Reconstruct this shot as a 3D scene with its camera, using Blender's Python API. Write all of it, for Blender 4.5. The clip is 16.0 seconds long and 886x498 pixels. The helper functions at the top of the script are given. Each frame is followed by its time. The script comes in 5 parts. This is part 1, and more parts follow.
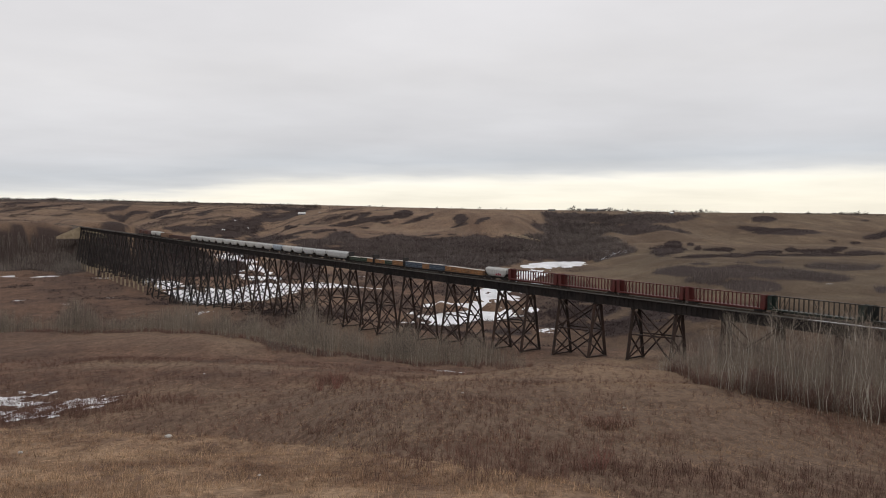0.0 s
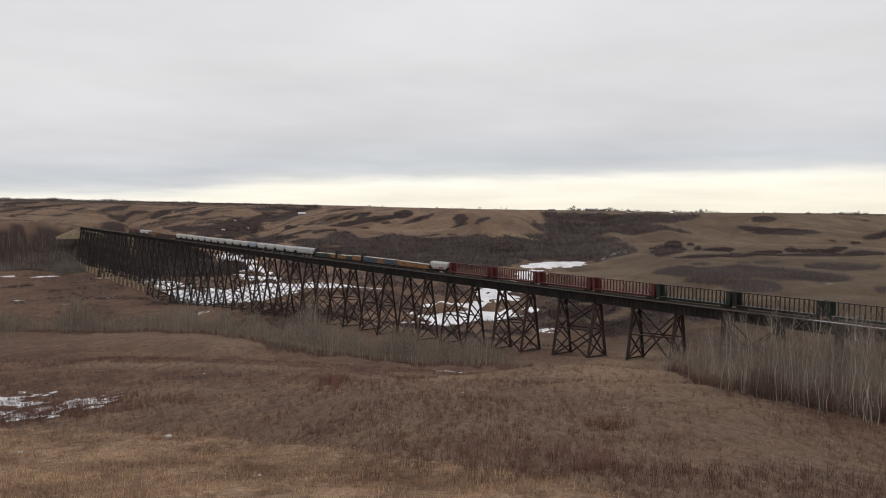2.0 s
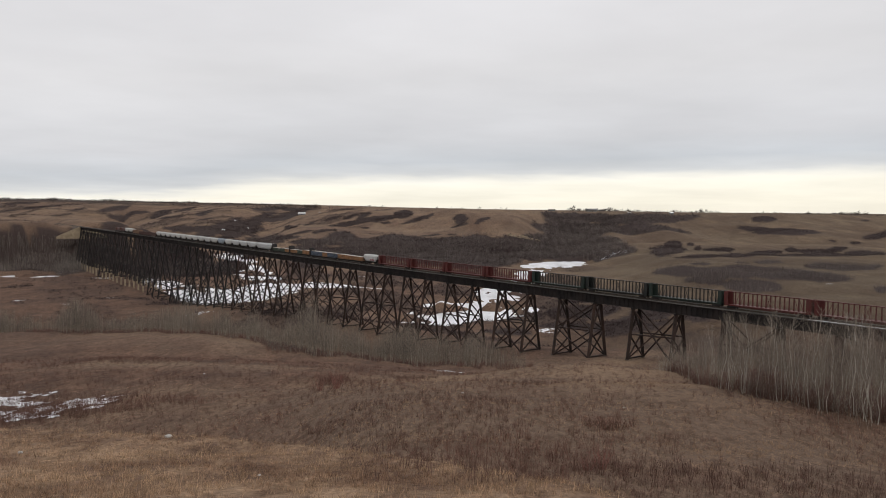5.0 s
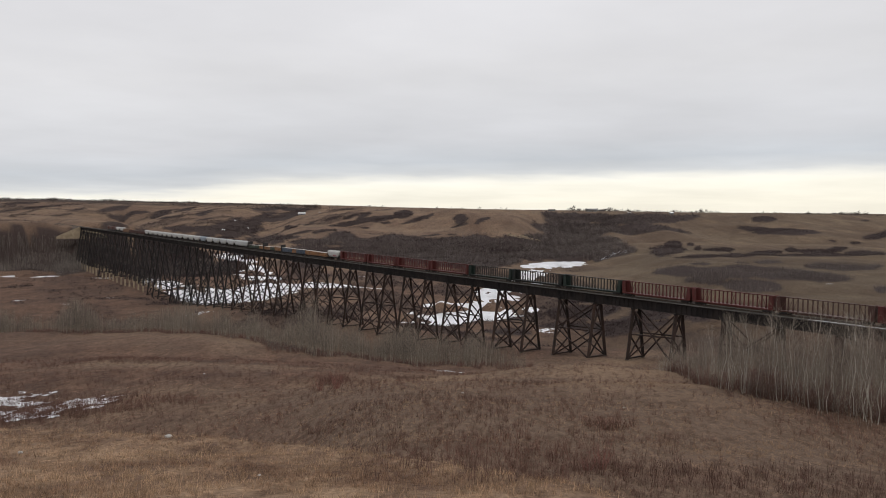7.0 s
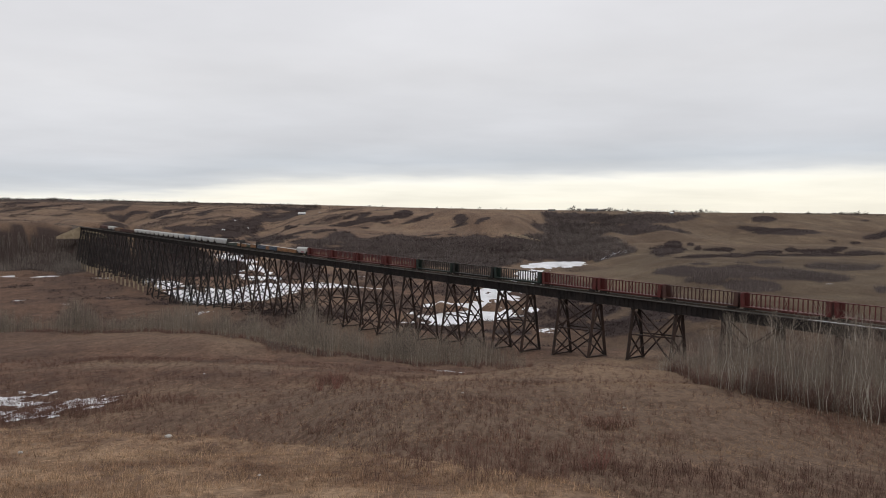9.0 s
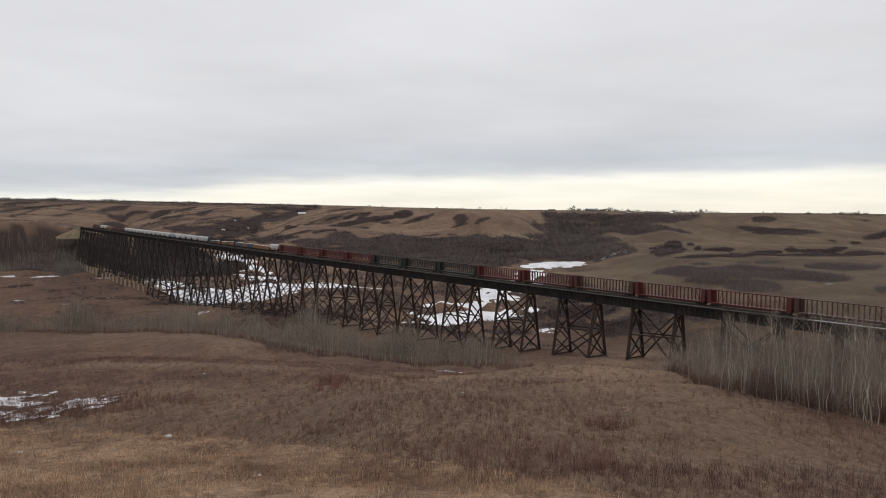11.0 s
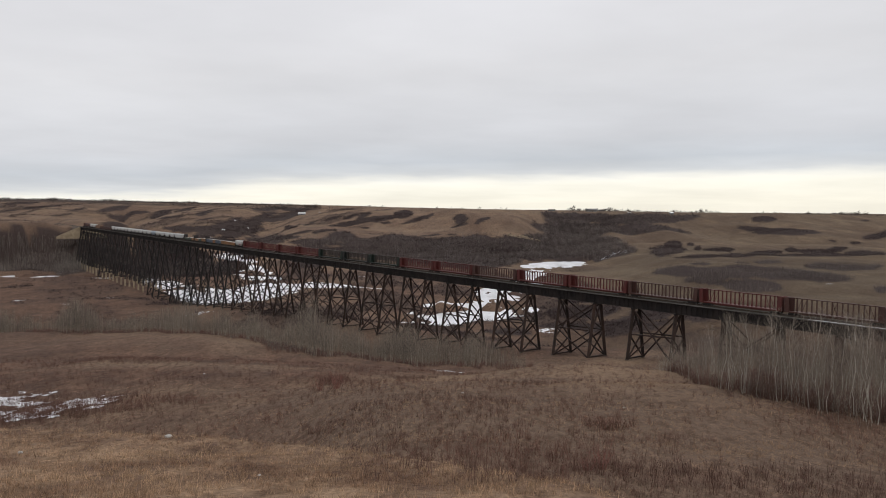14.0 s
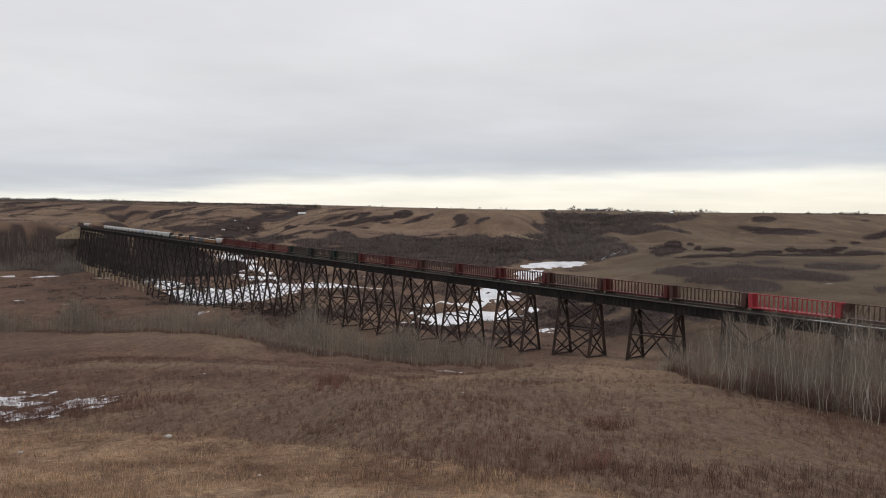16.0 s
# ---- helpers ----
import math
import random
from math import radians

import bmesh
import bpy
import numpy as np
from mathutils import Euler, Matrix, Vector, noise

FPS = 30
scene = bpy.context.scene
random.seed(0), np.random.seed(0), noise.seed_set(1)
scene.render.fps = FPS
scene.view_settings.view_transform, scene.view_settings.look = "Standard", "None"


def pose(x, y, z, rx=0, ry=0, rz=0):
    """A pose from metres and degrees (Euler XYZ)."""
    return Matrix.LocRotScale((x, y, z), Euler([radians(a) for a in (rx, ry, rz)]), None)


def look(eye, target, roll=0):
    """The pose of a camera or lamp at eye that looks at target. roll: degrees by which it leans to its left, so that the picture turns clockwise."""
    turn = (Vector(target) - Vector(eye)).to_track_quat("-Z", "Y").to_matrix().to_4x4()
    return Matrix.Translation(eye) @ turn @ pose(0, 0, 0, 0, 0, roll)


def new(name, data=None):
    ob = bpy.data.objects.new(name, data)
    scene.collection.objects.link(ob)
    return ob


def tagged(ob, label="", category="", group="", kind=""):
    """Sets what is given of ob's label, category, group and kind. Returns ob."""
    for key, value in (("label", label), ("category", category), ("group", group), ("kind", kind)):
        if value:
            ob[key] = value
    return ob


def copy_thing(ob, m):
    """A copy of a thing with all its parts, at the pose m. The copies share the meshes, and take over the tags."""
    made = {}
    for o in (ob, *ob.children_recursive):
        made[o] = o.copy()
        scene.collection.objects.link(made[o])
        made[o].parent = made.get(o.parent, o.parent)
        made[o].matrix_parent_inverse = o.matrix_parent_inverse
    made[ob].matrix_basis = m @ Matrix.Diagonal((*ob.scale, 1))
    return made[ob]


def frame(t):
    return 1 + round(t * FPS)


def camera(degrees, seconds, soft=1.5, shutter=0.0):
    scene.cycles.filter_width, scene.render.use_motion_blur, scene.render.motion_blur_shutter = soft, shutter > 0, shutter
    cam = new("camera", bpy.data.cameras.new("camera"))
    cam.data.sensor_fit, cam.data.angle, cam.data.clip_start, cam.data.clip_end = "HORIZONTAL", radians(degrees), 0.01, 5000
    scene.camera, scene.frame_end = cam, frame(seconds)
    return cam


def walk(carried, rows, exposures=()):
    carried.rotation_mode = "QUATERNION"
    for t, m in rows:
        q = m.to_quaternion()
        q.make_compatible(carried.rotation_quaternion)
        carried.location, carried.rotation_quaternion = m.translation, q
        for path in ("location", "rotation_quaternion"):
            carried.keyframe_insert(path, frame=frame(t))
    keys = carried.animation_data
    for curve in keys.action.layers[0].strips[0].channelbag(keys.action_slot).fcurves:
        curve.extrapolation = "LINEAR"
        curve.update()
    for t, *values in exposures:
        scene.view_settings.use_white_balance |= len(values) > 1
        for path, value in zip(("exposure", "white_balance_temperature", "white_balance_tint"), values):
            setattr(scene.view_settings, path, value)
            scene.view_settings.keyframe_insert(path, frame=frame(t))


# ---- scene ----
# Plan: x to the right, y ahead, z up; the river ice lies at z = 0, the rails near 49, the eye at 77.
EYE = (0.0, 0.0, 77.0)
SPEED = 17.208

cam = camera(60.0, 16.0, soft=1.0)
VIEW = look(EYE, (0.0, 100.0, 77.0 - 5.82), 0.5)
walk(cam, [(0.0, VIEW), (16.0, VIEW)], exposures=[(0.0, 0.0, 6630, 10.5), (6.5, 0.0, 6570, 10), (9.0, 0.0, 6500, 10), (16.0, 0.0, 6500, 10)])


# ---- world and sun ----
def make_world():
    world = bpy.data.worlds.new("overcast_sky")
    scene.world = world
    world.use_nodes = True
    nt = world.node_tree
    nt.nodes.clear()
    n, ln = nt.nodes.new, nt.links.new
    out = n("ShaderNodeOutputWorld")
    sky = n("ShaderNodeTexSky")
    sky.sky_type = "NISHITA"
    sky.sun_disc = False
    sky.sun_elevation = radians(38)
    sky.sun_rotation = radians(150)
    clear = n("ShaderNodeBackground")
    clear.inputs["Strength"].default_value = 0.05
    ln(sky.outputs[0], clear.inputs["Color"])
    coord = n("ShaderNodeTexCoord")
    sep = n("ShaderNodeSeparateXYZ")
    ln(coord.outputs["Generated"], sep.inputs[0])

    def math_node(op, a, b=None, clamp=False):
        m = n("ShaderNodeMath")
        m.operation, m.use_clamp = op, clamp
        for i, v in enumerate((a, b)):
            if v is None:
                continue
            if isinstance(v, (int, float)):
                m.inputs[i].default_value = v
            else:
                ln(v, m.inputs[i])
        return m.outputs[0]

    x, y, z = sep.outputs
    # cloud layer: directions meet a level sheet, so that the clouds shrink to the horizon
    height = math_node("ADD", math_node("MAXIMUM", z, 0.0), 0.09)
    flat = n("ShaderNodeCombineXYZ")
    ln(math_node("DIVIDE", x, height), flat.inputs[0])
    ln(math_node("DIVIDE", y, height), flat.inputs[1])
    big = n("ShaderNodeTexNoise")
    big.inputs["Scale"].default_value = 0.55
    big.inputs["Detail"].default_value = 6
    big.inputs["Roughness"].default_value = 0.5
    ln(flat.outputs[0], big.inputs["Vector"])
    fine = n("ShaderNodeTexNoise")
    fine.inputs["Scale"].default_value = 1.7
    fine.inputs["Detail"].default_value = 5
    ln(flat.outputs[0], fine.inputs["Vector"])
    # ragged lower edge of the cloud sheet, over a bright strip at the horizon
    edge = math_node("SUBTRACT", z, math_node("MULTIPLY", x, 0.024))
    west = n("ShaderNodeMapRange")  # the cloud base hangs lower to the west
    west.interpolation_type = "SMOOTHSTEP"
    for key, val in (("From Min", -0.20), ("From Max", -0.36), ("To Min", 0.0), ("To Max", 0.015)):
        west.inputs[key].default_value = val
    ln(x, west.inputs["Value"])
    edge = math_node("ADD", edge, west.outputs[0])
    edge = math_node("SUBTRACT", edge, math_node("MULTIPLY", math_node("SUBTRACT", fine.outputs[0], 0.5), 0.012))
    ramp = n("ShaderNodeValToRGB")
    el = ramp.color_ramp.elements
    el[0].position, el[0].color = 0.0, (0.90, 0.86, 0.74, 1)
    el[1].position, el[1].color = 1.0, (0.74, 0.74, 0.77, 1)
    for p, c in ((0.022, (0.96, 0.93, 0.82)), (0.029, (0.93, 0.91, 0.83)), (0.040, (0.64, 0.66, 0.68)), (0.055, (0.55, 0.58, 0.62)),
                 (0.085, (0.62, 0.63, 0.66)), (0.17, (0.70, 0.70, 0.72)), (0.30, (0.73, 0.73, 0.76))):
        e = el.new(p)
        e.color = (*c, 1)
    ln(math_node("MAXIMUM", edge, 0.0), ramp.inputs[0])
    tone = math_node("ADD", math_node("MULTIPLY", math_node("SUBTRACT", big.outputs[0], 0.5), 0.45), 1.0)
    tint = n("ShaderNodeVectorMath")
    tint.operation = "SCALE"
    ln(ramp.outputs[0], tint.inputs[0])
    ln(tone, tint.inputs["Scale"])
    cloud = n("ShaderNodeBackground")
    cloud.inputs["Strength"].default_value = 1.08
    ln(tint.outputs[0], cloud.inputs["Color"])
    mix = n("ShaderNodeMixShader")
    mix.inputs[0].default_value = 0.97
    ln(clear.outputs[0], mix.inputs[1])
    ln(cloud.outputs[0], mix.inputs[2])
    ln(mix.outputs[0], out.inputs["Surface"])


make_world()
sun = new("sun", bpy.data.lights.new("sun", "SUN"))
sun.data.energy, sun.data.angle, sun.data.color = 0.7, radians(25), (1.0, 0.95, 0.88)
sun.matrix_world = look((60, -100, 90), (0, 0, 0))


# ---- materials ----
def material(name, colour, rough=0.8, metal=0.0, vary=0.25, scale=1.0, fine=12.0, bump=0.0, second=None, island=0.0, objects=0.0, stretch=(1, 1, 1)):
    """Procedural surface: stains at one scale, grain at another, some relief."""
    mat = bpy.data.materials.new(name)
    mat.use_nodes = True
    nt = mat.node_tree
    n, ln = nt.nodes.new, nt.links.new
    bsdf = nt.nodes["Principled BSDF"]
    bsdf.inputs["Roughness"].default_value = rough
    bsdf.inputs["Metallic"].default_value = metal
    bsdf.inputs["Specular IOR Level"].default_value = 0.25
    coord = n("ShaderNodeTexCoord")
    mapping = n("ShaderNodeMapping")
    mapping.inputs["Scale"].default_value = stretch
    ln(coord.outputs["Object"], mapping.inputs["Vector"])
    a = n("ShaderNodeTexNoise")
    a.inputs["Scale"].default_value, a.inputs["Detail"].default_value = scale, 5
    ln(mapping.outputs[0], a.inputs["Vector"])
    b = n("ShaderNodeTexNoise")
    b.inputs["Scale"].default_value, b.inputs["Detail"].default_value = fine, 3
    ln(mapping.outputs[0], b.inputs["Vector"])
    base = n("ShaderNodeMix")
    base.data_type = "RGBA"
    other = second or tuple(c * (1 - vary) for c in colour)
    base.inputs["A"].default_value = (*colour, 1)
    base.inputs["B"].default_value = (*other, 1)
    ramp = n("ShaderNodeMapRange")
    ramp.inputs["From Min"].default_value, ramp.inputs["From Max"].default_value = 0.35, 0.65
    ln(a.outputs[0], ramp.inputs["Value"])
    ln(ramp.outputs[0], base.inputs["Factor"])
    value = n("ShaderNodeMapRange")
    value.inputs["From Min"].default_value, value.inputs["From Max"].default_value = 0.25, 0.75
    value.inputs["To Min"].default_value, value.inputs["To Max"].default_value = 1 - vary, 1 + vary
    ln(b.outputs[0], value.inputs["Value"])
    scaled = n("ShaderNodeVectorMath")
    scaled.operation = "SCALE"
    ln(base.outputs["Result"], scaled.inputs[0])
    ln(value.outputs[0], scaled.inputs["Scale"])
    result = scaled.outputs[0]
    for amount, source in ((island, "ShaderNodeNewGeometry"), (objects, "ShaderNodeObjectInfo")):
        if amount:
            src = n(source)
            r = n("ShaderNodeMapRange")
            r.inputs["To Min"].default_value, r.inputs["To Max"].default_value = 1 - amount, 1 + amount
            ln(src.outputs["Random Per Island" if source == "ShaderNodeNewGeometry" else "Random"], r.inputs["Value"])
            s = n("ShaderNodeVectorMath")
            s.operation = "SCALE"
            ln(result, s.inputs[0])
            ln(r.outputs[0], s.inputs["Scale"])
            result = s.outputs[0]
    ln(result, bsdf.inputs["Base Color"])
    if bump:
        bn = n("ShaderNodeBump")
        bn.inputs["Strength"].default_value = bump
        ln(b.outputs[0], bn.inputs["Height"])
        ln(bn.outputs[0], bsdf.inputs["Normal"])
    return mat


STEEL = material("weathered_steel", (0.029, 0.023, 0.021), 0.75, 0.0, 0.3, 0.35, 6.0, second=(0.015, 0.013, 0.013), objects=0.2)
TIMBER = material("tarred_timber", (0.055, 0.048, 0.042), 0.9, 0.0, 0.3, 0.8, 9.0, objects=0.2)
WALK = material("grey_walkway_planks", (0.14, 0.13, 0.12), 0.9, 0.0, 0.25, 0.6, 7.0)
RAIL = material("rail_steel", (0.085, 0.065, 0.052), 0.6, 0.3, 0.2)
CONCRETE = material("aged_concrete", (0.33, 0.265, 0.18), 0.9, 0.0, 0.2, 0.25, 3.0, second=(0.22, 0.17, 0.115), bump=0.2)
FOOTING = material("stained_concrete", (0.10, 0.085, 0.07), 0.9, 0.0, 0.25, 0.5, 5.0)
BALLAST = material("ballast", (0.13, 0.10, 0.08), 0.95, 0.0, 0.3, 0.5, 8.0, bump=0.4)
ICE = material("river_ice", (0.80, 0.81, 0.84), 0.5, 0.0, 0.16, 0.05, 0.4, second=(0.56, 0.56, 0.57), stretch=(1, 0.35, 1))
SNOW = material("old_snow", (0.78, 0.79, 0.81), 0.7, 0.0, 0.08, 0.15, 1.5)
GRASS = material("dry_grass_blades", (0.40, 0.272, 0.172), 0.85, 0.0, 0.25, 0.35, 3.0, second=(0.215, 0.130, 0.084), island=0.6)
TWIG = material("shrub_twigs", (0.148, 0.080, 0.060), 0.85, 0.0, 0.2, 0.05, 2.0, second=(0.102, 0.058, 0.046), island=0.4)
RED_TWIG = material("red_shrub_twigs", (0.17, 0.070, 0.055), 0.8, 0.0, 0.2, 0.2, 2.0, island=0.35)
ASPEN = material("aspen_bark", (0.50, 0.46, 0.40), 0.8, 0.0, 0.3, 0.5, 5.0, second=(0.27, 0.23, 0.185), objects=0.25)
ASPEN_TWIG = material("aspen_twigs", (0.200, 0.165, 0.132), 0.85, 0.0, 0.2, 0.3, 4.0, objects=0.25)
WOODS = material("bare_woods", (0.196, 0.160, 0.127), 0.9, 0.0, 0.2, 0.05, 0.5, second=(0.108, 0.086, 0.070), island=0.6)
FAR_WOODS = material("far_brush", (0.074, 0.053, 0.050), 0.9, 0.0, 0.25, 0.045, 0.3, second=(0.044, 0.031, 0.031), island=0.45)
DARK_WOODS = material("dark_far_woods", (0.118, 0.096, 0.088), 0.9, 0.0, 0.25, 0.03, 0.3, second=(0.058, 0.043, 0.042), island=0.5)
RUST = material("rusted_steel_legs", (0.045, 0.027, 0.021), 0.8, 0.0, 0.3, 0.3, 5.0, second=(0.021, 0.015, 0.013), objects=0.3)
WOODS_FAR = material("far_grey_woods", (0.150, 0.128, 0.114), 0.9, 0.0, 0.25, 0.025, 0.3, second=(0.085, 0.068, 0.063), island=0.5)
WOODS_LIGHT = material("pale_grey_woods", (0.20, 0.172, 0.150), 0.9, 0.0, 0.25, 0.04, 0.4, second=(0.118, 0.098, 0.087), island=0.55)
THICKET = material("thicket_stems", (0.140, 0.103, 0.080), 0.9, 0.0, 0.2, 0.09, 0.6, second=(0.082, 0.047, 0.038), island=0.55)
SIDING = material("pale_siding", (0.20, 0.20, 0.20), 0.8, 0.0, 0.12, 0.4, 4.0)
ROOFING = material("white_metal_roof", (0.78, 0.78, 0.78), 0.5, 0.0, 0.08, 0.4, 4.0)
DARK_ROOF = material("dark_shingle_roof", (0.09, 0.08, 0.075), 0.85, 0.0, 0.2, 0.4, 4.0)
PALE_STEM = material("pale_stems", (0.31, 0.27, 0.215), 0.85, 0.0, 0.25, 0.08, 1.0, second=(0.20, 0.17, 0.135), island=0.4)
RIM_LEAF = material("dense_dark_twigs", (0.082, 0.066, 0.058), 0.9, 0.0, 0.25, 0.05, 0.6, island=0.4)
OUTCROP = material("tan_rock", (0.36, 0.29, 0.20), 0.9, 0.0, 0.25, 0.3, 2.0, second=(0.22, 0.17, 0.12), bump=0.5)
ROCK = material("pale_stone", (0.42, 0.40, 0.37), 0.85, 0.0, 0.15, 2.0, 14.0, bump=0.4)


def paint(name, colour, rough=0.55, vary=0.22, dirt=(0.07, 0.055, 0.045)):
    second = tuple(0.7 * c + 0.3 * d for c, d in zip(colour, dirt))
    return material(name, colour, rough, 0.0, vary, 0.5, 5.0, second=second)


# ---- meshes ----
def noise2(x, y, seed=0):
    """Smooth lattice noise, -1 to 1."""
    x, y = np.asarray(x, float), np.asarray(y, float)
    xi, yi = np.floor(x).astype(np.int64), np.floor(y).astype(np.int64)
    u, v = x - xi, y - yi
    u, v = u * u * u * (u * (u * 6 - 15) + 10), v * v * v * (v * (v * 6 - 15) + 10)

    def h(i, j):
        k = (i * 374761393 + j * 668265263 + seed * 1442695041) & 0xFFFFFFFF
        k = ((k ^ (k >> 13)) * 1274126177) & 0xFFFFFFFF
        return ((k ^ (k >> 16)) & 0xFFFF) / 32767.5 - 1.0

    return (h(xi, yi) * (1 - u) + h(xi + 1, yi) * u) * (1 - v) + (h(xi, yi + 1) * (1 - u) + h(xi + 1, yi + 1) * u) * v


def fractal(x, y, size, octaves=4, seed=0):
    out, amp = 0.0, 1.0
    for i in range(octaves):
        out = out + amp * noise2(x / size + 17.3 * i, y / size - 9.1 * i, seed + i)
        size, amp = size / 2.1, amp * 0.5
    return out


def step(x, a, b):
    t = np.clip((np.asarray(x, float) - a) / (b - a), 0, 1)
    return t * t * (3 - 2 * t)


def mesh_from(name, verts, tris, mat=None, smooth=False):
    verts, tris = np.asarray(verts, np.float32), np.asarray(tris, np.int32)
    me = bpy.data.meshes.new(name)
    me.vertices.add(len(verts))
    me.vertices.foreach_set("co", verts.ravel())
    me.loops.add(tris.size)
    me.loops.foreach_set("vertex_index", tris.ravel())
    me.polygons.add(len(tris))
    me.polygons.foreach_set("loop_start", np.arange(0, tris.size, tris.shape[1], dtype=np.int32))
    if smooth:
        me.polygons.foreach_set("use_smooth", np.ones(len(tris), bool))
    me.update(calc_edges=True)
    if mat:
        me.materials.append(mat)
    return me


class Shape:
    """Collects boxes, beams, prisms and tubes into one mesh."""

    def __init__(self):
        self.v, self.f = [], []

    def add(self, verts, faces):
        k = len(self.v)
        self.v += [tuple(p) for p in verts]
        self.f += [tuple(i + k for i in q) for q in faces]
        return self

    def box(self, x0, x1, y0, y1, z0, z1, cut=0.0):
        """A box with its long upright edges chamfered by cut."""
        if not cut:
            return self.add([(x, y, z) for z in (z0, z1) for x, y in ((x0, y0), (x1, y0), (x1, y1), (x0, y1))],
                            [(3, 2, 1, 0), (4, 5, 6, 7), (0, 1, 5, 4), (1, 2, 6, 5), (2, 3, 7, 6), (3, 0, 4, 7)])
        c = cut
        ring = ((x0 + c, y0), (x1 - c, y0), (x1, y0 + c), (x1, y1 - c), (x1 - c, y1), (x0 + c, y1), (x0, y1 - c), (x0, y0 + c))
        return self.add([(x, y, z) for z in (z0, z1) for x, y in ring],
                        [tuple(range(7, -1, -1)), tuple(range(8, 16))] + [(i, (i + 1) % 8, 8 + (i + 1) % 8, 8 + i) for i in range(8)])

    def beam(self, p, q, w, h=None):
        p, q = Vector(p), Vector(q)
        d = (q - p).normalized()
        side = d.cross(Vector((0, 0, 1)) if abs(d.z) < 0.95 else Vector((0, 1, 0))).normalized()
        up = side.cross(d)
        a, b = side * w / 2, up * (h or w) / 2
        return self.add([e + s for e in (p, q) for s in (-a - b, a - b, a + b, b - a)],
                        [(0, 1, 2, 3), (7, 6, 5, 4), (4, 5, 1, 0), (5, 6, 2, 1), (6, 7, 3, 2), (7, 4, 0, 3)])

    def tube(self, p, q, r, n=8, r2=None):
        p, q = Vector(p), Vector(q)
        d = (q - p).normalized()
        side = d.cross(Vector((0, 0, 1)) if abs(d.z) < 0.95 else Vector((0, 1, 0))).normalized()
        up = side.cross(d)
        ring = [side * math.cos(2 * math.pi * i / n) + up * math.sin(2 * math.pi * i / n) for i in range(n)]
        r2 = r if r2 is None else r2
        return self.add([p + a * r for a in ring] + [q + a * r2 for a in ring],
                        [tuple(range(n)), tuple(range(2 * n - 1, n - 1, -1))] + [(n + i, n + (i + 1) % n, (i + 1) % n, i) for i in range(n)])

    def loft(self, sections):
        """Closed rings of equal length, joined one to the next and capped."""
        k, n = len(sections), len(sections[0])
        faces = [tuple(range(n - 1, -1, -1)), tuple(range((k - 1) * n, k * n))]
        for s in range(k - 1):
            faces += [(s * n + i, s * n + (i + 1) % n, (s + 1) * n + (i + 1) % n, (s + 1) * n + i) for i in range(n)]
        return self.add([p for ring in sections for p in ring], faces)

    def mesh(self, name, mat):
        me = bpy.data.meshes.new(name)
        me.from_pydata(self.v, [], self.f)
        me.materials.append(mat)
        me.update()
        return me


def part(name, shape, mat, parent, label=""):
    """One mesh object under a thing or a part."""
    ob = new(name, shape.mesh(name, mat) if isinstance(shape, Shape) else shape)
    ob.parent = parent
    return tagged(ob, label)


def thing(name, label, category, group="", kind="", data=None):
    return tagged(new(name, data), label, category, group, kind)


# ---- the bridge's line: a wide curve, by metres from its near end ----
def heading(s):
    return -0.6781 + 1.2006e-4 * s - 0.5412e-7 * s * s


STATIONS = np.arange(-400.0, 1301.0, 1.0)
EAST = np.concatenate([[0.0], np.cumsum(np.sin(heading(STATIONS[:-1] + 0.5)))])
NORTH = np.concatenate([[0.0], np.cumsum(np.cos(heading(STATIONS[:-1] + 0.5)))])
EAST, NORTH = EAST - EAST[400] + 131.861, NORTH - NORTH[400] + 139.677
GRADE = -0.0014


def rail_height(s):
    return 49.6 + GRADE * (s - 55.0)


def line(s, side=0.0, z=0.0):
    """A place on the track: s metres along, side metres to the right of the way ahead, z over the rails."""
    a = heading(s)
    x, y = float(np.interp(s, STATIONS, EAST)), float(np.interp(s, STATIONS, NORTH))
    return Vector((x + side * math.cos(a), y - side * math.sin(a), rail_height(s) + z))


def line_pose(s):
    """The pose of a thing on the track with its own x axis along the way ahead."""
    return Matrix.Translation(line(s)) @ Matrix.Rotation(math.pi / 2 - heading(s), 4, "Z") @ Matrix.Rotation(-GRADE, 4, "Y")


def along(x, y):
    """Metres along the line and to its right, for places on the ground."""
    dx, dy = x - 131.86, y - 139.68
    a = -0.645
    return dx * math.sin(a) + dy * math.cos(a), dx * math.cos(a) - dy * math.sin(a)


# ---- brush and woods: x, y, half length, half width, turn of each patch ----
LEFT_HILLS = [(-744, 1740, 66, 17, 1.54), (-683, 1708, 25, 19, 0.73), (-617, 1680, 67, 18, -1.34), (-492, 1582, 48, 14, -1.49), (-895, 1680, 42, 18, -1.27), (-917, 1629, 21, 12, 0.89), (-768, 1547, 34, 5, 1.41), (-865, 1687, 42, 17, -1.48), (-778, 1639, 49, 5, -1.52), (-462, 1492, 21, 8, 0.99), (-549, 1540, 39, 11, -0.63), (-700, 1672, 40, 16, 1.3), (-969, 1767, 48, 23, 1.39), (-580, 1734, 56, 14, 1.53), (-416, 1532, 45, 5, 1.51)]
WEST_COULEE = [(-347, 1690, 99, 29, 1.35), (-385, 1560, 115, 16, 1.52), (-409, 1449, 101, 24, 1.33), (-451, 1405, 38, 20, 0.6), (-483, 1411, 33, 16, -0.25), (-378, 1449, 84, 14, 1.38), (-412, 1803, 78, 20, 1.44), (-353, 1824, 88, 26, -0.82), (-387, 1669, 93, 9, 1.57)]
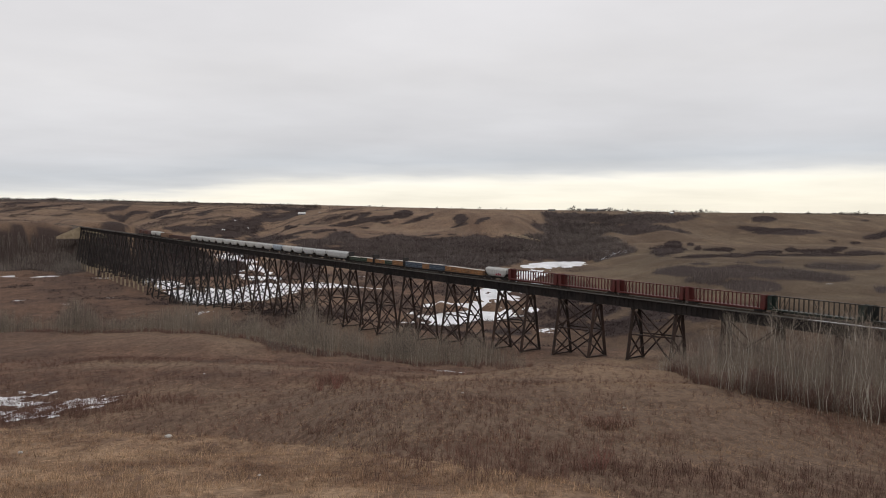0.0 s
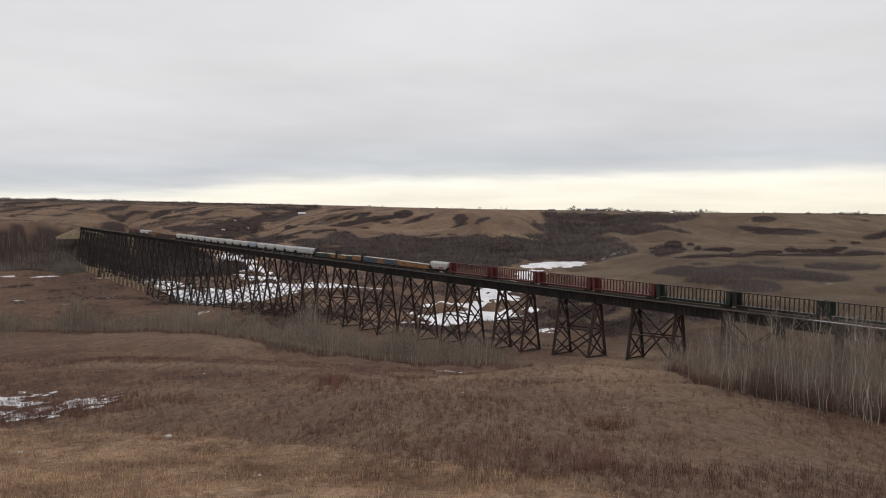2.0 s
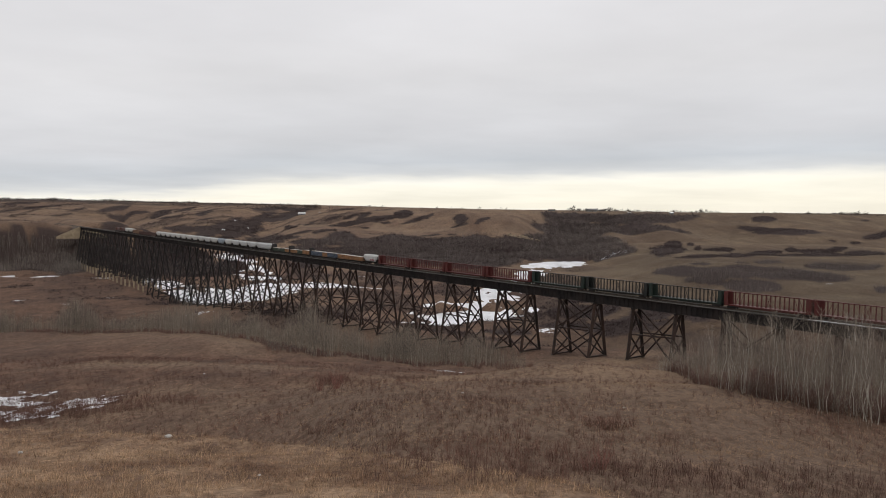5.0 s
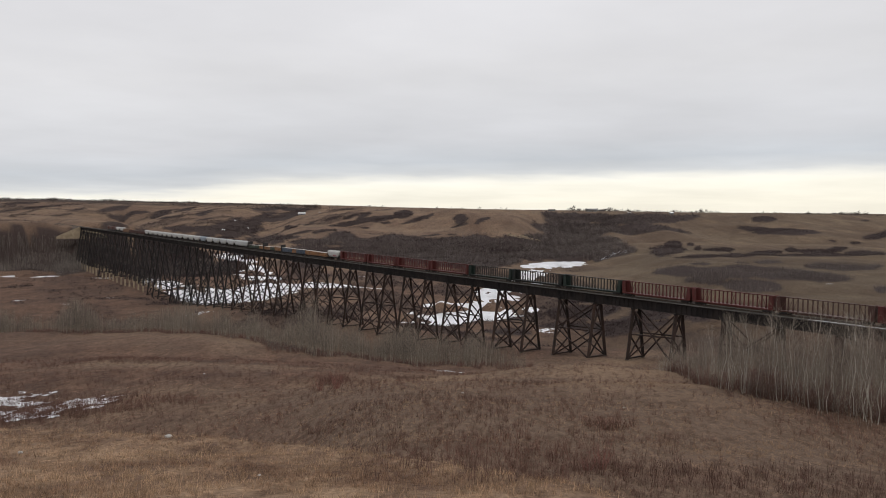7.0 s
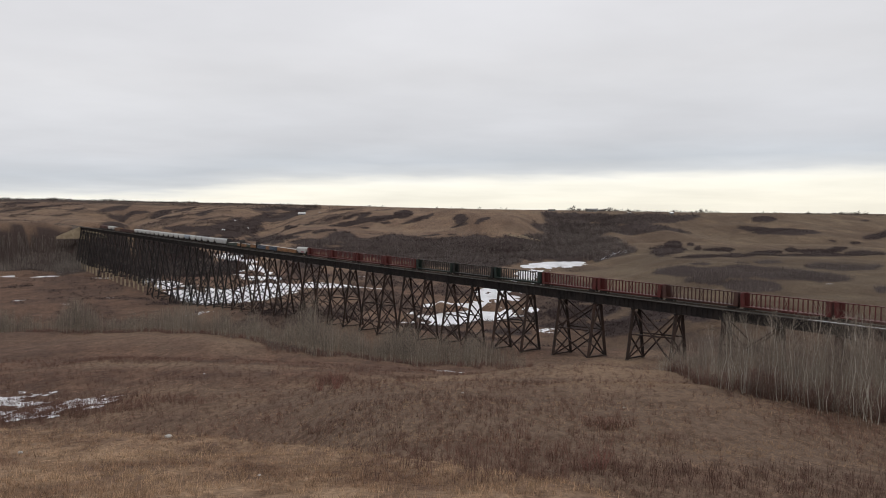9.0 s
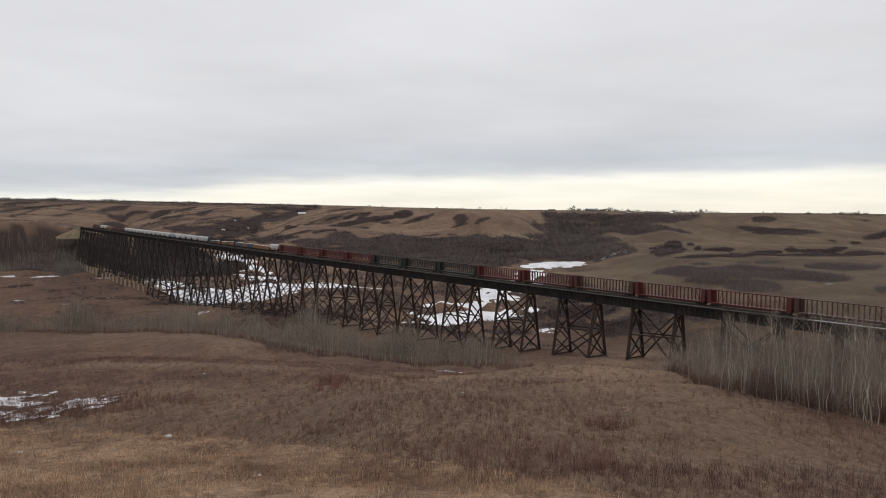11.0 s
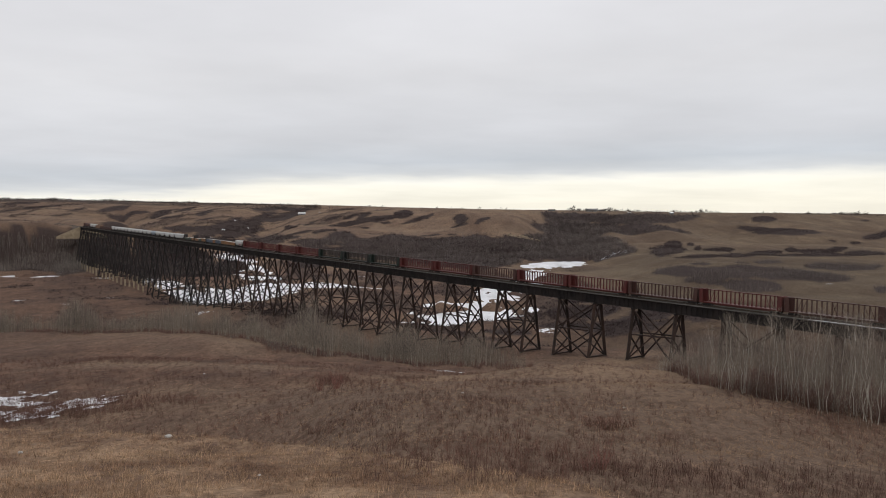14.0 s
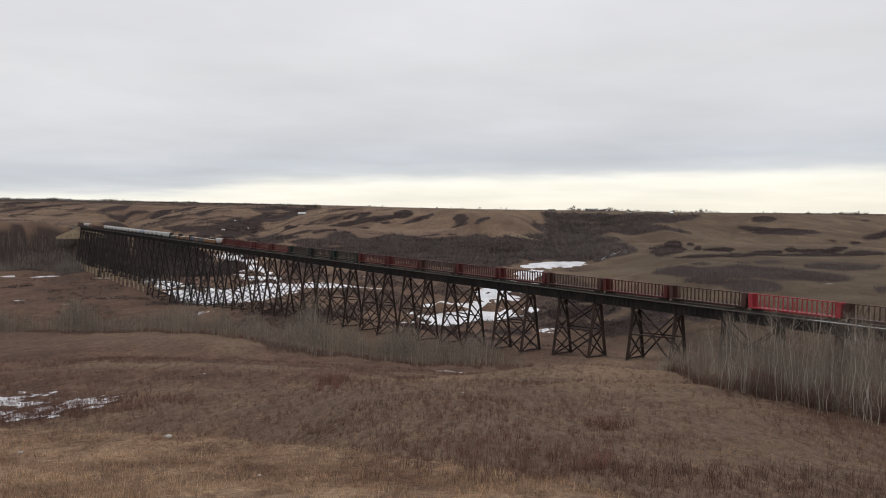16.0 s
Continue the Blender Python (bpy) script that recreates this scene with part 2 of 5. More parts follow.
SPUR = [(-293, 1474, 63, 7, -1.24), (-262, 1501, 31, 5, 1.45), (-225, 1551, 22, 8, 1.07), (-188, 1562, 31, 8, 1.18), (-161, 1575, 35, 11, 1.38), (-143, 1534, 54, 16, 0.75), (-192, 1492, 36, 17, 0.75), (-104, 1544, 45, 16, 0.82), (-82, 1586, 56, 18, 1.56), (-39, 1540, 39, 11, 1.11), (-57, 1503, 38, 9, 1.07), (-111, 1494, 10, 8, -0.92), (-147, 1453, 15, 7, -1.09), (-165, 1298, 13, 5, 1.29), (-202, 1312, 29, 14, 1.12), (-245, 1308, 24, 11, 0.55), (32, 1440, 45, 11, -1.46), (72, 1381, 24, 9, 1.07), (28, 1389, 15, 7, -0.32), (15, 1313, 10, 4, -0.63)]
FOOT = [(-266, 1280, 32, 13, -0.57), (-311, 1338, 115, 22, -1.15), (-203, 1214, 44, 19, -0.45), (-169, 1250, 51, 22, 1.49), (-127, 1210, 45, 34, -1.56), (-83, 1246, 66, 27, -1.48), (-41, 1218, 73, 40, 1.4), (14, 1228, 72, 46, -1.35), (59, 1231, 56, 40, -1.16), (104, 1225, 52, 31, 1.2), (134, 1222, 78, 25, 1.31), (-19, 1155, 48, 42, 0.06), (63, 1151, 66, 43, 0.23), (122, 1120, 76, 44, 1.53), (-143, 1163, 32, 19, 0.08), (-78, 1153, 32, 27, 0.29), (-22, 1330, 15, 9, -0.27)]
LOWER_FOOT = [(-193, 1167, 50, 20, -0.46), (-139, 1123, 65, 28, -1.03), (-66, 1065, 111, 30, -1.14), (-7, 995, 100, 29, -1.19), (46, 982, 68, 37, 1.35), (86, 1045, 92, 19, 1.48), (139, 1118, 71, 26, 1.47), (214, 1044, 48, 14, -1.31), (-167, 922, 45, 19, -1.36), (13, 1084, 62, 50, -0.86), (175, 1084, 44, 31, -1.45), (-170, 1193, 19, 13, -0.29), (72, 1045, 58, 23, -1.51)]
EAST_COULEE = [(235, 1576, 69, 30, -1.55), (254, 1539, 100, 46, 1.53), (216, 1451, 83, 30, 0.95), (259, 1449, 82, 61, 1.44), (210, 1355, 115, 33, 1.16), (253, 1294, 115, 34, 1.51), (187, 1198, 111, 50, 1.38), (230, 1079, 115, 30, 1.53), (338, 1563, 71, 25, -1.26), (370, 1539, 65, 35, -1.52), (304, 1629, 72, 33, -1.16), (307, 1500, 60, 33, 1.31), (458, 1538, 112, 24, 0.81), (417, 1546, 47, 31, 1.01), (376, 1414, 69, 48, -0.63), (346, 1386, 18, 10, 0.66), (273, 1174, 115, 8, 1.41)]
RIGHT_HILL = [(636, 1520, 44, 21, 1.22), (583, 1409, 55, 16, -1.26), (605, 1350, 63, 39, -1.28), (750, 1320, 70, 14, 0.78), (654, 1214, 19, 7, 0.89), (623, 1225, 9, 5, -1.51), (337, 1121, 115, 11, 1.27), (286, 977, 115, 20, 1.29), (364, 1127, 34, 5, 1.24), (331, 996, 55, 4, 1.24), (357, 997, 46, 11, 0.88), (406, 965, 67, 14, 0.94), (489, 1077, 57, 7, 1.14), (499, 1042, 30, 21, 0.66), (550, 1066, 53, 10, 0.98), (560, 1015, 32, 22, 0.43), (313, 853, 69, 18, 0.54), (470, 958, 104, 17, 0.53), (817, 1488, 10, 8, 1.19)]
TERRACE = [(217, 646, 14, 5, -1.26), (300, 768, 7, 5, 0.03), (328, 772, 17, 11, 0.78), (196, 619, 57, 13, -1.52), (223, 587, 45, 25, 0.72), (253, 582, 37, 24, 1.27), (279, 570, 44, 23, 1.17), (211, 519, 28, 16, 1.21), (191, 557, 27, 6, -1.34), (350, 710, 35, 11, 0.97), (381, 712, 51, 20, 0.72), (280, 486, 16, 5, 0.99)]
NEAR_TERRACE = [(101, 539, 24, 28, 0.0), (118, 466, 21, 18, 0.0), (141, 485, 21, 19, 0.0), (101, 451, 17, 12, 0.0), (149, 434, 13, 12, 0.0), (122, 599, 22, 16, 0.0), (78, 470, 21, 12, 0.0), (107, 434, 19, 12, 0.0), (38, 442, 13, 12, 0.0)]
FLATS = [(-244, 582, 21, 15, 0.0), (-326, 637, 16, 12, 0.0), (-366, 659, 11, 12, 0.0), (-199, 581, 13, 40, 0.0), (-109, 542, 12, 26, 0.0), (-104, 633, 19, 16, 0.0), (-58, 551, 16, 17, 0.0), (-109, 442, 13, 12, 0.0), (-59, 640, 14, 15, 0.0), (-44, 710, 21, 17, 0.0), (67, 522, 19, 18, 0.0), (3, 654, 14, 12, 0.0)]
WEST_WOODS = [(-468, 830, 33, 20, -1.16), (-433, 847, 39, 26, -1.05), (-409, 843, 62, 17, -1.14), (-393, 888, 26, 16, -1.21), (-374, 886, 59, 17, -1.07), (-332, 853, 115, 17, -1.21), (-330, 925, 66, 21, -1.24), (-312, 968, 28, 13, 1.35), (-282, 846, 81, 25, -1.26), (-368, 1300, 70, 29, -1.21), (-297, 1164, 115, 24, -1.28), (-245, 882, 66, 16, -1.43)]
PATCHES = FLATS + LEFT_HILLS + WEST_COULEE + SPUR + FOOT + LOWER_FOOT + EAST_COULEE + RIGHT_HILL + TERRACE + NEAR_TERRACE + WEST_WOODS


def belt_edge(b):
    """Distance of the front of the tree belt, by bearing."""
    return 276 - 14 * step(b, -0.6, -0.42) - 50 * step(b, -0.44, -0.18) + 5 * np.sin(b * 40) + 5 * np.sin(b * 97 + 1) + 3 * np.sin(b * 231)


def belt_depth(b):
    return 45 + 45 * np.exp(-((b + 0.17) / 0.12) ** 2)


def grove_edge(b):
    """Distance of the front of the aspen grove, by bearing."""
    return np.interp(b, [0.26, 0.31, 0.365, 0.416, 0.49, 0.571, 0.66], [185, 144, 104, 90, 82, 77.5, 74])


def wild_brush(x, y):
    """Loose brush: strokes up the gullies of the far bank and willow scrub on the flats, 0 to 1."""
    b = x / np.maximum(y, 1.0)
    across, up = (1.25 * x - y) / 1.6, (x + 1.25 * y) / 1.6
    bank = step(y, 1180, 1320) * (1 - step(y, 1770, 1830)) * (1 - 0.75 * step(b, -0.14, -0.02)) * (1 - step(b, 0.10, 0.16))
    strokes = step(fractal(across, up * 0.22, 30, 3, 151) + 0.25 * fractal(x, y, 120, 2, 154), 0.42, 0.54) * bank
    d = np.hypot(x, y)
    flats = step(d, 330, 420) * (1 - step(y, 900, 1080)) * (1 - step(x, 100, 210)) * (0.5 + 0.5 * step(b, -0.36, -0.26))
    scrub = step(fractal(x, y * 0.55, 40, 4, 157), 0.02, 0.22) * flats
    return np.maximum(strokes, scrub)


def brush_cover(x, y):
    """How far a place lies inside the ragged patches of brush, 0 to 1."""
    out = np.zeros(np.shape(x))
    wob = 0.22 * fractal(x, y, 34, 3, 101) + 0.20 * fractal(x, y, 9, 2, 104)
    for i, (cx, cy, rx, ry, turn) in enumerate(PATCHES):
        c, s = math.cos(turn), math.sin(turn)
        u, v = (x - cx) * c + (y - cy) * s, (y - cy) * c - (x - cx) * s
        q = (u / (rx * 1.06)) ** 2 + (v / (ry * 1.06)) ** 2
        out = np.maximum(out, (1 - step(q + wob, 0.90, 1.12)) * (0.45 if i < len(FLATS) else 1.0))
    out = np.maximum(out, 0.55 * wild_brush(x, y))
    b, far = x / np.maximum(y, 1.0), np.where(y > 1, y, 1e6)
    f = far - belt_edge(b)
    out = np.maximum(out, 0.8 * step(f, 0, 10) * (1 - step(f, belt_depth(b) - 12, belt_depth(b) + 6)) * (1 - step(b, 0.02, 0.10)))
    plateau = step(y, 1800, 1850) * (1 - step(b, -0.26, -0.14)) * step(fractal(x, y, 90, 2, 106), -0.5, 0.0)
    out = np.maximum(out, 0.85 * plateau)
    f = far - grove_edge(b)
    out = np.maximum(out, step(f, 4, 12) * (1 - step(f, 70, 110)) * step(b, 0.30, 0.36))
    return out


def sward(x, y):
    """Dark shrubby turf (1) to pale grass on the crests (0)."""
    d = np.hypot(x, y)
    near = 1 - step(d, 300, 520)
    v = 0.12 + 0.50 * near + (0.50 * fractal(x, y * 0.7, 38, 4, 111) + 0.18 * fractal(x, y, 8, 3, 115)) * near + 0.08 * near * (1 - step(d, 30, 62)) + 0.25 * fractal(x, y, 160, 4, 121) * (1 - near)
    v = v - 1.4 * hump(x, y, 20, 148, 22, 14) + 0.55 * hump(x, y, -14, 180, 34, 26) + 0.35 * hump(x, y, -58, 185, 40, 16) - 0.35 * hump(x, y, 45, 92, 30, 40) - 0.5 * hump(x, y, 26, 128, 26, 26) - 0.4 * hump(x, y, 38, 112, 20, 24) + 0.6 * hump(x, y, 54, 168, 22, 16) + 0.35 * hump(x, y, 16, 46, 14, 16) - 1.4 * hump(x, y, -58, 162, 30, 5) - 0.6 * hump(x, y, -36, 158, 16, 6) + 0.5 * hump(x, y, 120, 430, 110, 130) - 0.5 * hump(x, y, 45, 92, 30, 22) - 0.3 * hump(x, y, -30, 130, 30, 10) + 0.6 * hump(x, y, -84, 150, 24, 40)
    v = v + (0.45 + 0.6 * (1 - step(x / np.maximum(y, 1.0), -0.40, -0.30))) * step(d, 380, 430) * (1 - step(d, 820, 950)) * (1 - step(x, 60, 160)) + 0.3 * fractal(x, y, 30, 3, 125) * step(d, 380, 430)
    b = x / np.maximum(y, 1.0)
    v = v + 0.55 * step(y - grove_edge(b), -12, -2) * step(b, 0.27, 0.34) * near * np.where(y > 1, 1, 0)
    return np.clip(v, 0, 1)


def straw(x, y):
    """Pale standing grass on the shoulder under the eye."""
    left = step(-np.arctan2(x, np.maximum(y, 1)), -0.34, -0.04)
    return (1 - step(y, 26, 42)) * (0.35 + 0.65 * left)


def greener(x, y):
    """Greyer, greener grass on the terrace and the eastern hills, 0 to 1."""
    far = step(np.hypot(x, y), 320, 420)
    return far * step(x / np.maximum(y, 1.0), 0.0, 0.30) * (0.7 + 0.3 * (1 - step(y, 1000, 1200)))


# ---- ground ----
RIVER = [(420, 1150), (245, 1085), (152, 985), (95, 850), (62, 690), (45, 600), (20, 540), (-14, 505)]
OXBOW = [(-60, 690), (-110, 715), (-160, 735), (-172, 650), (-168, 595), (-215, 650), (-290, 760), (-420, 775), (-640, 800)]
CREEK = [(-160, 725), (-205, 830), (-250, 960), (-340, 1190), (-420, 1400)]


COULEES = [((-330, 1230), (-360, 1800), 70, 24), ((185, 1090), (310, 1850), 75, 32), ((480, 1050), (560, 1700), 80, 18), ((-700, 1200), (-640, 1800), 70, 16)]


def to_path(x, y, path):
    best = np.full(np.shape(x), 1e9)
    for (ax, ay), (bx, by) in zip(path, path[1:]):
        dx, dy = bx - ax, by - ay
        t = np.clip(((x - ax) * dx + (y - ay) * dy) / (dx * dx + dy * dy), 0, 1)
        best = np.minimum(best, np.hypot(x - ax - t * dx, y - ay - t * dy))
    return best


def hump(x, y, cx, cy, rx, ry, turn=0.0):
    c, s = math.cos(turn), math.sin(turn)
    u, v = (x - cx) * c + (y - cy) * s, (y - cy) * c - (x - cx) * s
    return np.exp(-(u / rx) ** 2 - (v / ry) ** 2)


def ground(x, y):
    """Height of the land: the near hillside, its bench, the valley floor, the far bank and the prairie."""
    x, y = np.asarray(x, float), np.asarray(y, float)
    d = np.hypot(x, y)
    a = np.arctan2(x, np.maximum(y, 1e-3))
    a = np.where(y <= 0, np.sign(x) * math.pi / 2, a)
    left = 1 - step(a, -0.34, -0.04)
    # near hillside
    main = 68.5 - 0.165 * d
    bench = 55.5 - 0.08 * d
    slope = main * (1 - left) + bench * left
    slope = slope + 3.2 * hump(x, y, 26, 154, 18, 15) - 1.0 * hump(x, y, -4, 168, 14, 22) - 4.5 * hump(x, y, 38, 193, 34, 24) + 0.9 * hump(x, y, -62, 166, 30, 12) - 1.2 * hump(x, y, -60, 190, 40, 10)
    slope = slope + 2.0 * hump(x, y, 95, 118, 40, 40) + 0.9 * fractal(x, y, 45, 3, 77) * step(d, 45, 90)
    # shoulder under the eye
    reach = np.interp(a, [-0.6, -0.36, -0.2, 0.0, 0.15, 0.25, 0.45], [32, 29.5, 26.7, 23, 19.3, 16.8, 12])
    past = np.maximum(y - reach, 0)
    knoll = 73.8 - 0.2 * np.maximum(y, 0) - 0.4 * past - 0.02 * past ** 2
    near = np.maximum(slope, knoll)
    blend = np.clip(1 - np.abs(slope - knoll) / 1.5, 0, 1)
    near = near + 0.3 * blend * blend
    # fall to the valley floor
    s, r = along(x, y)
    fall_at = 300 - 40 * step(a, -0.5, -0.3) - 50 * step(a, -0.26, -0.02) + 55 * step(a, 0.08, 0.3)
    drop = step(d, fall_at, fall_at + 175 + 60 * step(a, -0.1, 0.25))
    floor = 2.2 + 1.2 * fractal(x, y, 90, 4, 3)
    terrace = 24 * step(x - 0.16 * (y - 400), 70, 190) * (1 - 0.35 * step(y, 600, 900))
    terrace = terrace + 5.5 * fractal(x, y, 170, 3, 11) * step(x, 80, 220)
    floor = floor + terrace * step(y, 240, 330)
    wide = 17 + 14 * hump(x, y, 25, 570, 60, 90) + 30 * hump(x, y, -152, 650, 46, 95) + 32 * hump(x, y, 150, 995, 85, 75) - 11 * step(-x, 195, 265) - 8 * hump(x, y, -85, 700, 45, 60)
    water = np.minimum(np.minimum(to_path(x, y, RIVER), to_path(x, y, OXBOW)) / (wide + 9 * noise2(x / 60, y / 60, 5)), to_path(x, y, CREEK) / 17)
    z = near * (1 - drop) + floor * drop
    # the spur that carries the towers down to the river
    spine = np.interp(s, [88, 132, 193, 400, 560], [35.0, 28.0, 22.1, 13.0, 1.2])
    hold = np.exp(-(r / 55.0) ** 2) * step(s, 60, 110) * (1 - step(s, 480, 580))
    z = z + (spine - z) * hold
    z = z - (4.0 + 1.6 * hump(x, y, -165, 640, 60, 100) + 3.5 * hump(x, y, 150, 995, 75, 75) + 2.0 * step(-x, 300, 370) - 2.0 * hump(x, y, 20, 560, 70, 90) + 3.6 * fractal(x, y * 0.7, 26, 3, 13) + (3.0 + 1.5 * hump(x, y, 20, 560, 70, 90)) * fractal(x * 0.7, y * 0.45, 9, 3, 14)) * np.exp(-water ** 2 * 0.75) * step(d, 380, 460) * (1 - step(z, 9, 15))
    # far bank with spurs and coulees
    foot = 1080 + 90 * noise2(x / 310, 0.3 + y / 900, 21) + 120 * step(-x, 150, 420) - 60 * step(x, 300, 700)
    rise = step(y, foot, foot + 760)
    spur = fractal(x + 0.25 * y, y * 0.33, 250, 4, 31)
    gully = np.abs(noise2((x + 0.35 * y) / 230, y / 900, 41))
    coulees = np.exp(-(gully / 0.14) ** 2) * 12
    for (ax, ay), (bx, by), w, deep in COULEES:
        t = np.clip((y - ay) / (by - ay), -0.2, 1.1)
        coulees = coulees + deep * np.exp(-((x - ax - (bx - ax) * t) / w) ** 2) * np.where(y > ay - 100, 1, 0)
    rim = 72 + 7 * step(-x, 100, 1200) - 7 * step(x, 300, 1300)
    bank = rim * rise ** 0.72 + (13 * spur - coulees) * np.sin(np.clip(rise, 0, 1) * math.pi)
    z = z * (1 - step(rise, 0.0, 0.12)) + np.maximum(bank, z * (1 - rise)) * step(rise, 0.0, 0.12)
    z = z + 2.5 * fractal(x, y, 700, 3, 51) * step(y, 1900, 2600)
    # the prairie past the rim dips away to the east
    dip = np.interp(x / np.maximum(y, 1.0), [-0.6, -0.35, -0.16, 0.0, 0.1, 0.3, 0.6], [-0.5, 1.5, 3.5, 5.6, 7.2, 6.9, 6.6])
    z = z - dip * y / 1358 * step(y, 1560, 1800)
    # left end of the bridge: the wooded bank that carries the line on
    end = step(s, 894, 949) * (1 - step(r, 40, 240)) * (1 - step(-r, 150, 330))
    west = step(s + 0.35 * r, 815, 970) * (1 - step(s, 1500, 2200)) * step(-r, -90, 60)
    z = np.maximum(z, (rail_height(s) - 1.0 + 5.5 * step(s, 916, 965) * step(np.abs(r), 6, 22)) * end - 12 * (1 - end))
    z = np.maximum(z, 40 * west + 6 * west * spur - 12 * (1 - west))
    # near end: the land comes up to the track
    start = (1 - step(s, 5, 75)) * (1 - step(np.abs(r), 20, 130)) * step(d, 70, 150)
    z = z + (rail_height(s) - 0.7 - z) * start * np.where(z < rail_height(s) - 0.7, 1, 1 - step(np.abs(r), 8, 40))
    # prairie behind the eye
    z = np.where(y < 0, z + (76 - z) * step(-y, 0, 60) * (1 - start), z)
    rough = 0.10 * fractal(x, y, 4.0, 3, 61) * (1 - step(d, 60, 300)) + 0.7 * fractal(x, y, 38, 4, 71) * step(d, 30, 120) * step(z, 2.5, 8)
    return z + rough


def ground_sheet(V, Q, n, k):
    """The rings of quads with a fan of triangles at their hub."""
    loops = [tuple(q) for q in Q.tolist()] + [(j, (j + 1) % n, k * n) for j in range(n)]
    me = bpy.data.meshes.new("ground")
    me.from_pydata(V.tolist(), [], loops)
    me.polygons.foreach_set("use_smooth", np.ones(len(loops), bool))
    me.materials.append(ground_material())
    me.update()
    return me


def make_ground():
    front = np.radians(np.arange(-40, 40.01, 0.2))
    rest = np.radians(np.arange(42, 319, 3.0))
    az = np.concatenate([front, rest])
    rad = np.concatenate([np.geomspace(1.5, 380, 260), np.arange(385, 900, 7.0), np.arange(900, 1960, 8.5), np.geomspace(1975, 4900, 60)])
    A, R = np.meshgrid(az, rad)
    X, Y = R * np.sin(A), R * np.cos(A)
    V = np.stack([X, Y, ground(X, Y)], -1).reshape(-1, 3)
    n, k = len(az), len(rad)
    i, j = np.meshgrid(np.arange(k - 1), np.arange(n), indexing="ij")
    j2 = (j + 1) % n
    Q = np.stack([i * n + j, i * n + j2, (i + 1) * n + j2, (i + 1) * n + j], -1).reshape(-1, 4)[:, ::-1]
    V = np.concatenate([V, [[0.0, 0.0, float(ground(0.0, 0.0))]]])  # the sheet closes under the eye
    ob = thing("ground", "brown dry prairie grass on rolling valley land", "ground", kind="structure", data=ground_sheet(V, Q, n, k))
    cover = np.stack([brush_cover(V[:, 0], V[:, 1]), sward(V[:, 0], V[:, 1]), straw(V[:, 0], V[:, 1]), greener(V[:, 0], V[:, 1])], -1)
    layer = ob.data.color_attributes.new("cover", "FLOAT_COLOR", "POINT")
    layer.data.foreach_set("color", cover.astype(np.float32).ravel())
    return ob


